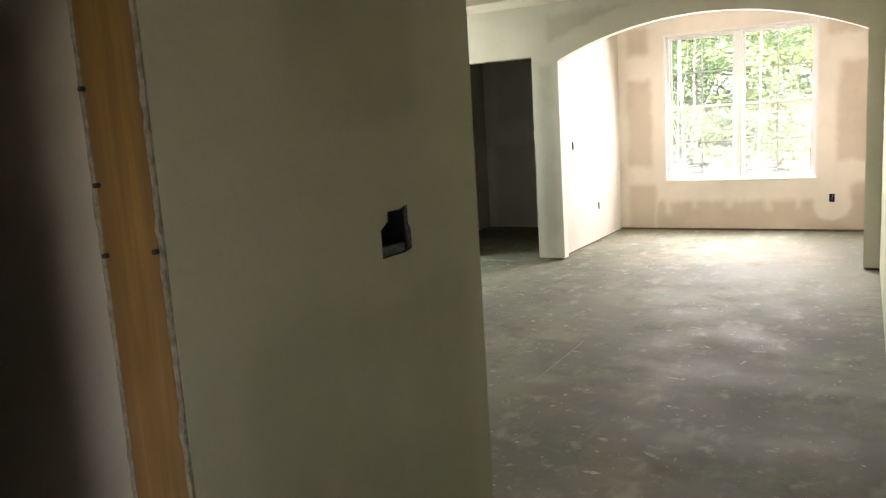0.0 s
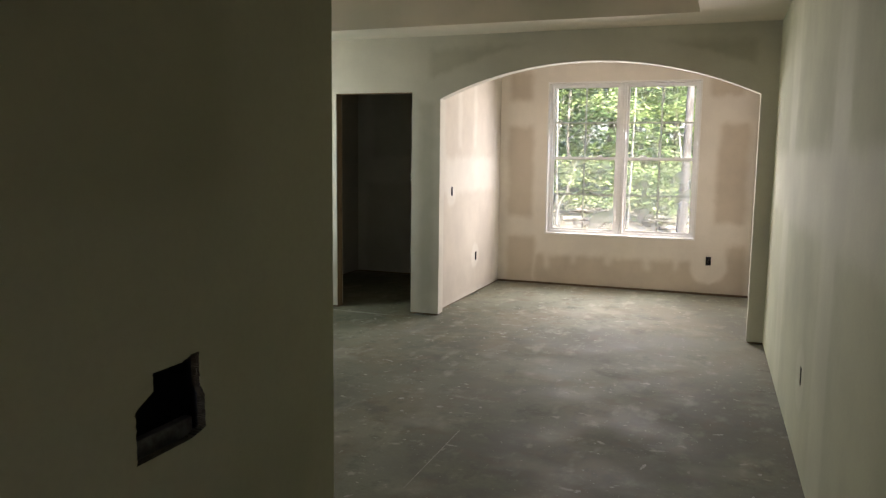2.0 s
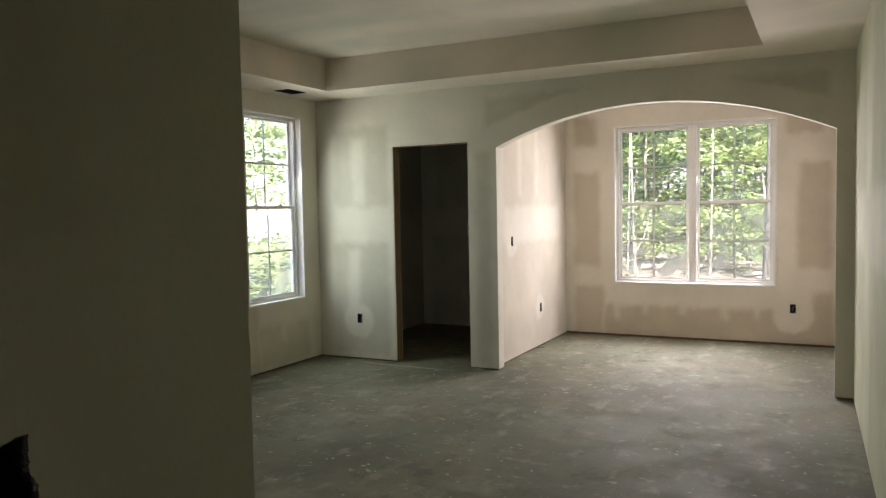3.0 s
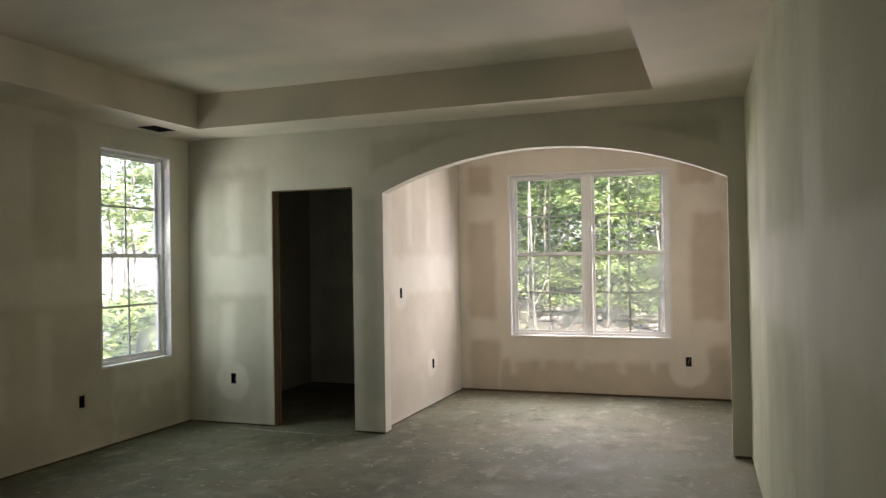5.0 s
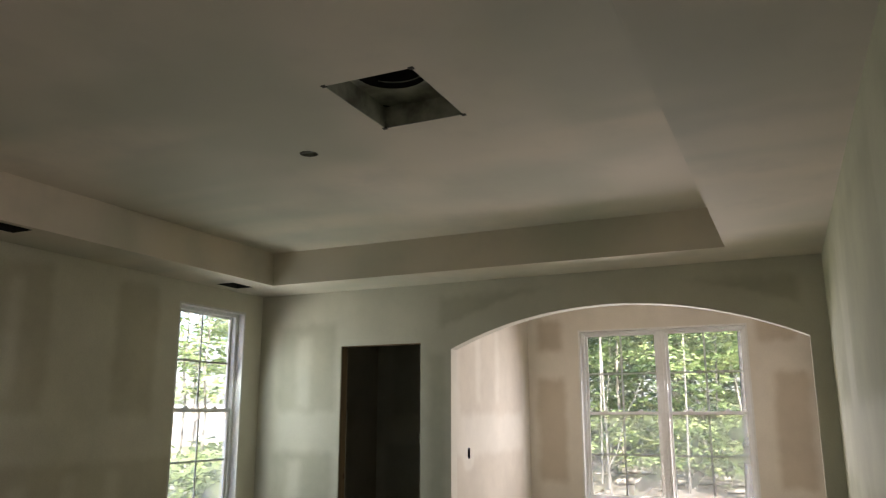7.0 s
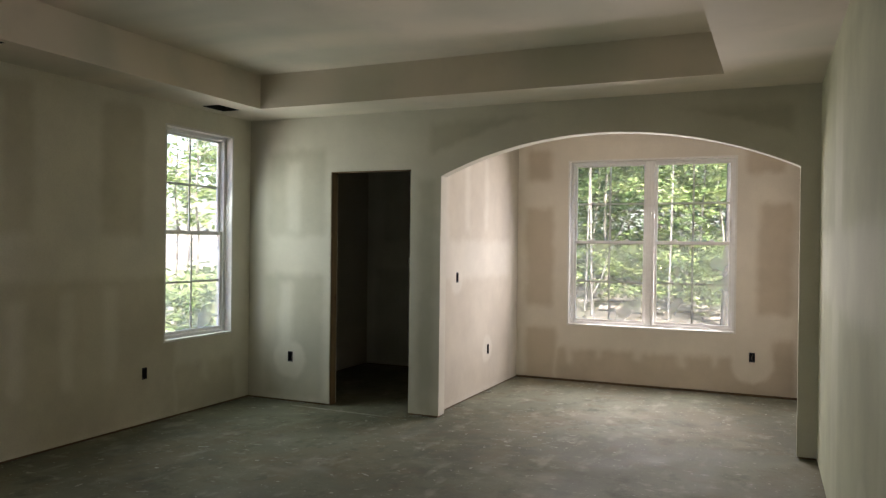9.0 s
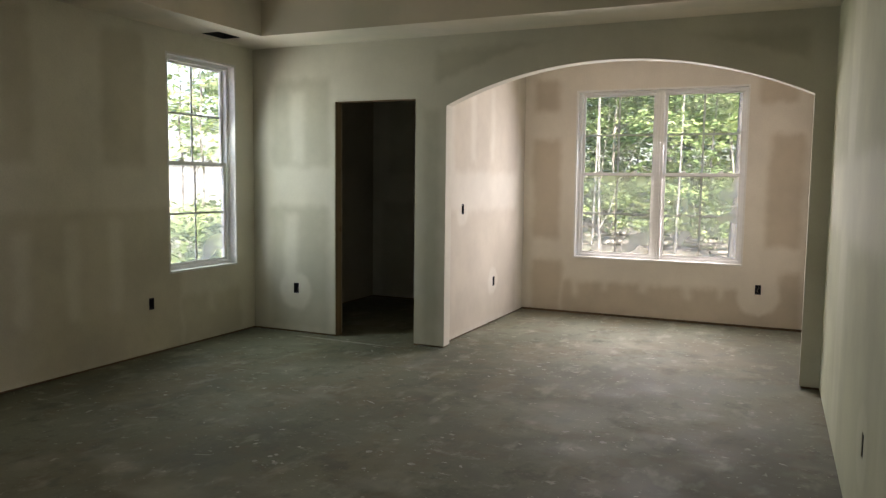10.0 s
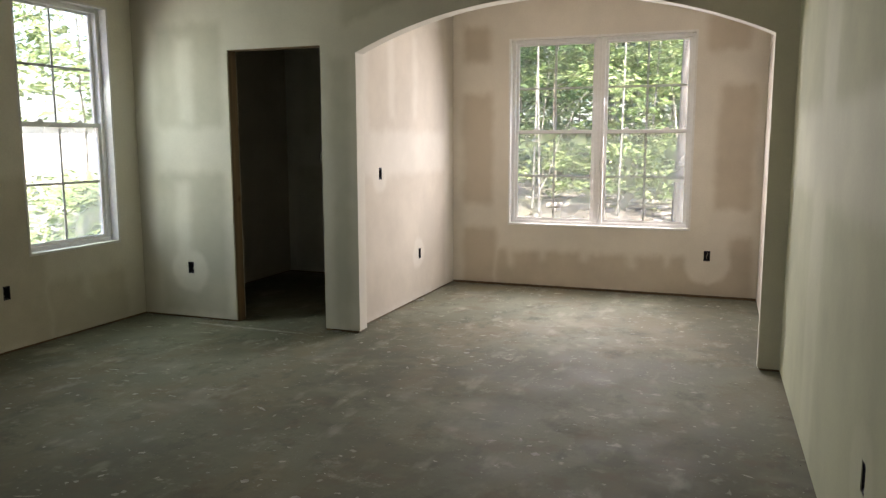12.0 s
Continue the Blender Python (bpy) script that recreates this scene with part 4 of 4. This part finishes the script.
flakes("filler_crumbs", 420, 12, 0.006)


# ---- outside: ground, trees ----
def ground_z(x, y):
    d = max(0.0, y - 4.0)
    rise = 2.3 * (1 - math.exp(-d / 22.0))
    w_ = max(0.0, -x - 8.0)
    return -0.38 + rise + 1.0 * (1 - math.exp(-w_ / 30.0)) + (0.22 * noise.noise((x * 0.22, y * 0.22, 0.0)) + 0.08 * noise.noise((x * 0.9, y * 0.9, 3.0))) * min(1.0, max(0.0, max(y - 3.0, -x - 5.6)) / 3.0)


axis = [-400, -200, -110, -70, -50] + [-40 + i for i in range(0, 71)] + [40, 60, 90, 160, 400]
gv = [(x, y, ground_z(x, y)) for y in axis for x in axis]
na = len(axis)
gf = [[j * na + i, j * na + i + 1, (j + 1) * na + i + 1, (j + 1) * na + i] for j in range(na - 1) for i in range(na - 1)]
gob = obj("ground", gv, gf, M_LITTER, smooth=True)
tagged(gob, "forest floor covered in brown leaf litter", "ground", kind="structure")


def tube(verts, faces, pts, radii, seg=7):
    b0 = len(verts)
    for i, p in enumerate(pts):
        p = Vector(p)
        t = (Vector(pts[min(i + 1, len(pts) - 1)]) - Vector(pts[max(i - 1, 0)])).normalized()
        a = t.orthogonal().normalized()
        b = t.cross(a)
        for k in range(seg):
            q = 2 * math.pi * k / seg
            verts.append(tuple(p + radii[i] * (math.cos(q) * a + math.sin(q) * b)))
    for i in range(len(pts) - 1):
        for k in range(seg):
            faces.append([b0 + i * seg + k, b0 + i * seg + (k + 1) % seg, b0 + (i + 1) * seg + (k + 1) % seg, b0 + (i + 1) * seg + k])


def add_leaves(lv, lf, rng, centre, radius, flat, count, size, tilt=0.5):
    for _ in range(count):
        r = radius * math.sqrt(rng.random())
        a = rng.uniform(0, 2 * math.pi)
        c = Vector(centre) + Vector((r * math.cos(a), r * math.sin(a), rng.gauss(0, flat) - 0.30 * r * r))
        s = size * rng.uniform(0.6, 1.3)
        d = Vector((math.cos(a + rng.uniform(-1, 1)), math.sin(a + rng.uniform(-1, 1)), rng.uniform(-0.5, 0.2))).normalized()
        side = d.cross(Vector((rng.uniform(-tilt, tilt), rng.uniform(-tilt, tilt) - 0.4 * tilt, 1))).normalized()
        up = side.cross(d) * (0.12 * s)
        b = len(lv)
        lv.extend(tuple(q) for q in (c - d * s, c + side * s * 0.5 + up, c + d * s, c - side * s * 0.5 + up))
        lf.append([b, b + 1, b + 2])
        lf.append([b, b + 2, b + 3])


def tree(seed, height, girth, first, limbs, sprays, leaves, size, reach, bark_mat, leaf_mat, lean=0.4, bend=None, spread=0.45, tilt=0.5):
    rng = random.Random(seed)
    root = new("tree")
    tv, tf, bv, bf, lv, lf = [], [], [], [], [], []
    n = 9
    px, py = rng.uniform(-lean, lean), rng.uniform(-lean, lean)
    if bend:
        px, py = bend
    trunk = [(px * (i / n) ** 2 + rng.uniform(-0.05, 0.05), py * (i / n) ** 2 + rng.uniform(-0.05, 0.05), height * i / n - (0.3 if i == 0 else 0)) for i in range(n + 1)]
    tube(tv, tf, trunk, [girth * (1.25 if i == 0 else 1 - 0.9 * i / n) for i in range(n + 1)], 9)
    for k in range(limbs):
        h = first + (height - first) * ((k + rng.random()) / limbs)
        f = h / height * n
        i = min(int(f), n - 1)
        base = Vector(trunk[i]).lerp(Vector(trunk[i + 1]), f - i)
        a = k * 2.4 + rng.uniform(-0.5, 0.5)
        ln = reach * (1.0 - 0.55 * (h / height)) * rng.uniform(0.6, 1.2)
        pts = []
        for j in range(5):
            q = j / 4
            pts.append(base + Vector((math.cos(a + 0.3 * q) * ln * q, math.sin(a + 0.3 * q) * ln * q, ln * (0.45 * q - 0.25 * q * q))))
        tube(bv, bf, pts, [girth * 0.30 * (1 - 0.85 * j / 4) * (1.1 - 0.6 * h / height) for j in range(5)], 5)
        for s in range(sprays):
            q = 0.3 + 0.75 * (s + rng.random()) / sprays
            m = min(int(q * 4), 3)
            c = pts[m].lerp(pts[m + 1], min(q * 4 - m, 1.3)) + Vector((rng.gauss(0, 0.22), rng.gauss(0, 0.22), rng.gauss(0, 0.12)))
            add_leaves(lv, lf, rng, c, spread * rng.uniform(0.6, 1.3), 0.05, leaves, size, tilt)
    off = len(tv)
    obj("trunk", tv + bv, tf + [[i + off for i in f] for f in bf], bark_mat, root, smooth=True)
    obj("crown", lv, lf, leaf_mat, root)
    return root


kinds = [
    (tree(1, 12.0, 0.021, 2.4, 13, 5, 30, 0.060, 2.3, M_BARKW, M_LEAF), "slender tree with pale bark and green leaf layers"),
    (tree(2, 15.0, 0.12, 2.2, 24, 6, 38, 0.062, 3.2, M_BARK, M_LEAF), "tall grey-barked tree with a dense green crown"),
    (tree(3, 8.0, 0.04, 0.9, 14, 5, 34, 0.068, 2.2, M_BARK, M_LEAF2), "thin young tree with pale green leaf layers"),
    (tree(4, 4.2, 0.02, 0.4, 8, 5, 34, 0.066, 1.5, M_BARK, M_LEAF2, 0.6), "low sapling with pale green leaves"),
    (tree(5, 2.7, 0.016, 2.3, 4, 4, 16, 0.060, 0.8, M_BARKW, M_LEAF3, 1.6, (1.15, 0.1)), "slim bowed sapling with white bark"),
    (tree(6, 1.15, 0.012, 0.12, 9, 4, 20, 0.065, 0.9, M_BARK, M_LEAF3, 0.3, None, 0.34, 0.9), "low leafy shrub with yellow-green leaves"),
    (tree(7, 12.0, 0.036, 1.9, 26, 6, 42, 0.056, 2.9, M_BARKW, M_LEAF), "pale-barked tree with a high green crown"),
    (tree(8, 6.5, 0.028, 0.7, 22, 5, 24, 0.085, 2.5, M_BARKW, M_LEAF3, 0.3, None, 0.40, 0.95), "young tree with layered yellow-green leaf sprays, coloured lighter as if sunlit"),
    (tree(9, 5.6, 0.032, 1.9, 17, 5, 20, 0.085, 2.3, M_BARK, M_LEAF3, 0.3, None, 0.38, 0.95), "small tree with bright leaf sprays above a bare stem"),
    (tree(10, 7.5, 0.045, 1.6, 24, 5, 30, 0.095, 2.8, M_BARK, M_LEAF, 0.3, None, 0.50, 0.95), "broad-leaved green tree with drooping leaf layers"),
    (tree(11, 14.0, 0.085, 4.2, 12, 4, 24, 0.08, 3.0, M_BARKD, M_LEAF, 0.2), "large grey forest tree with a thick straight trunk"),
]
for root, label in kinds:
    tagged(root, label, "tree", group="trees of the wood")
rng = random.Random(21)
spots = []


def plant(kind, x, y, turn=None, size=1.0):
    root = kinds[kind][0]
    m = pose(x, y, ground_z(x, y) - 0.02, 0, 0, rng.uniform(0, 360) if turn is None else turn)
    if root not in spots:
        spots.append(root)
        root.matrix_world = m
    else:
        copy_thing(root, m)


# slender trunks and saplings close behind the double window
for k, x, y, *turn in ((0, -3.64, 9.0), (0, -3.86, 9.6), (4, -3.40, 8.0, 0), (0, -2.14, 9.0), (5, -2.75, 9.6), (5, -2.3, 9.6), (5, -1.5, 9.4), (3, -1.2, 10.4)):
    plant(k, x, y, *turn)
# layers in the sun-lightened leaf colour towards the east, deeper green towards the west
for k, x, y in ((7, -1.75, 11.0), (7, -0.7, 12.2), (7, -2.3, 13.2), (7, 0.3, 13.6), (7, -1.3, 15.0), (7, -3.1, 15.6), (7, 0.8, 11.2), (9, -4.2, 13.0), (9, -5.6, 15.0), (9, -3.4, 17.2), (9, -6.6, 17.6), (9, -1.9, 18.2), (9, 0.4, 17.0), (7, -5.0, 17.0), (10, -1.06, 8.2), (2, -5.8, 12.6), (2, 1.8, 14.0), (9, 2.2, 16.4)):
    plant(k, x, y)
for _ in range(44):
    y = rng.uniform(18.5, 30)
    plant(rng.choice([1, 2, 9, 9, 7, 9]), -1.6 - 0.28 * (y - 2) + rng.uniform(-1, 1) * (2.5 + 0.34 * (y - 2)), y)
for _ in range(14):
    y = rng.uniform(10.5, 18)
    plant(rng.choice([5, 5, 3]), -1.6 - 0.28 * (y - 2) + rng.uniform(-1, 1) * (1.3 + 0.16 * (y - 2)), y)
# fallen trunks and brush on the forest floor
for i, (x, y, turn, length, girth) in enumerate(((-2.3, 9.7, 8, 2.6, 0.055), (-1.2, 10.3, -12, 3.0, 0.075), (-3.2, 11.2, 20, 2.4, 0.05), (-0.8, 9.3, 30, 1.7, 0.035))):
    rl = random.Random(60 + i)
    tv, tf = [], []
    along_ = [(-length / 2 + length * j / 6, 0.05 * rl.uniform(-1, 1), 0.03 * rl.uniform(-1, 1)) for j in range(7)]
    tube(tv, tf, along_, [girth * (1.1 - 0.09 * j) * rl.uniform(0.92, 1.08) for j in range(7)], 9)
    for j in range(1, 6):
        p = Vector(along_[j])
        tip = p + Vector((rl.uniform(0.1, 0.35), rl.uniform(-0.2, 0.2), rl.uniform(0.15, 0.45)))
        tube(tv, tf, [p, p.lerp(tip, 0.5) + Vector((0.03, 0, -0.03)), tip], [girth * 0.22, girth * 0.15, girth * 0.06], 5)
    log = obj("fallen_log", tv, tf, M_BARK, smooth=True)
    log.matrix_world = pose(x, y, ground_z(x, y) + girth * 0.7, 0, 0, turn)
    tagged(log, "fallen bare grey trunk with snapped twigs on the forest floor", "log", group="fallen trunks in the wood")
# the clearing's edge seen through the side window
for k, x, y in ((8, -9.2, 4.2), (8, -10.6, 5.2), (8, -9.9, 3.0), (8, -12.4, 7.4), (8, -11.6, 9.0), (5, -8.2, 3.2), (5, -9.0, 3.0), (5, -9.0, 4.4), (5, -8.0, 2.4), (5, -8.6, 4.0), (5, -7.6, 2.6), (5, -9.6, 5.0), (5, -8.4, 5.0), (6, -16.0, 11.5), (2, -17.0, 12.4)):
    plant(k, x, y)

# far woods and fallen leaves
lv, lf = [], []
rng = random.Random(4)
for _ in range(1300):
    x, y = rng.uniform(-22, 16), rng.uniform(27, 34)
    add_leaves(lv, lf, rng, (x, y, ground_z(x, y) + rng.uniform(0.3, 11)), 1.1, 0.3, 40, 0.20, 0.9)
tagged(obj("far_woods", lv, lf, M_LEAF), "dense green woods in the distance", "woods", kind="stuff")
lv, lf = [], []
for _ in range(6000):
    x, y = rng.uniform(-7, 5), 5.0 + 17 * rng.random()
    a, s = rng.uniform(0, 6.28), rng.uniform(0.03, 0.07)
    z = ground_z(x, y) + 0.02
    b = len(lv)
    for k in range(4):
        lv.append((x + s * math.cos(a + 1.57 * k) * (1 if k % 2 else 0.55), y + s * math.sin(a + 1.57 * k) * (1 if k % 2 else 0.55), z + rng.uniform(-0.01, 0.04)))
    lf.append([b, b + 1, b + 2, b + 3])
tagged(obj("fallen_leaves", lv, lf, M_DRYLEAF), "dry brown leaves strewn over the forest floor", "leaf litter", kind="stuff")
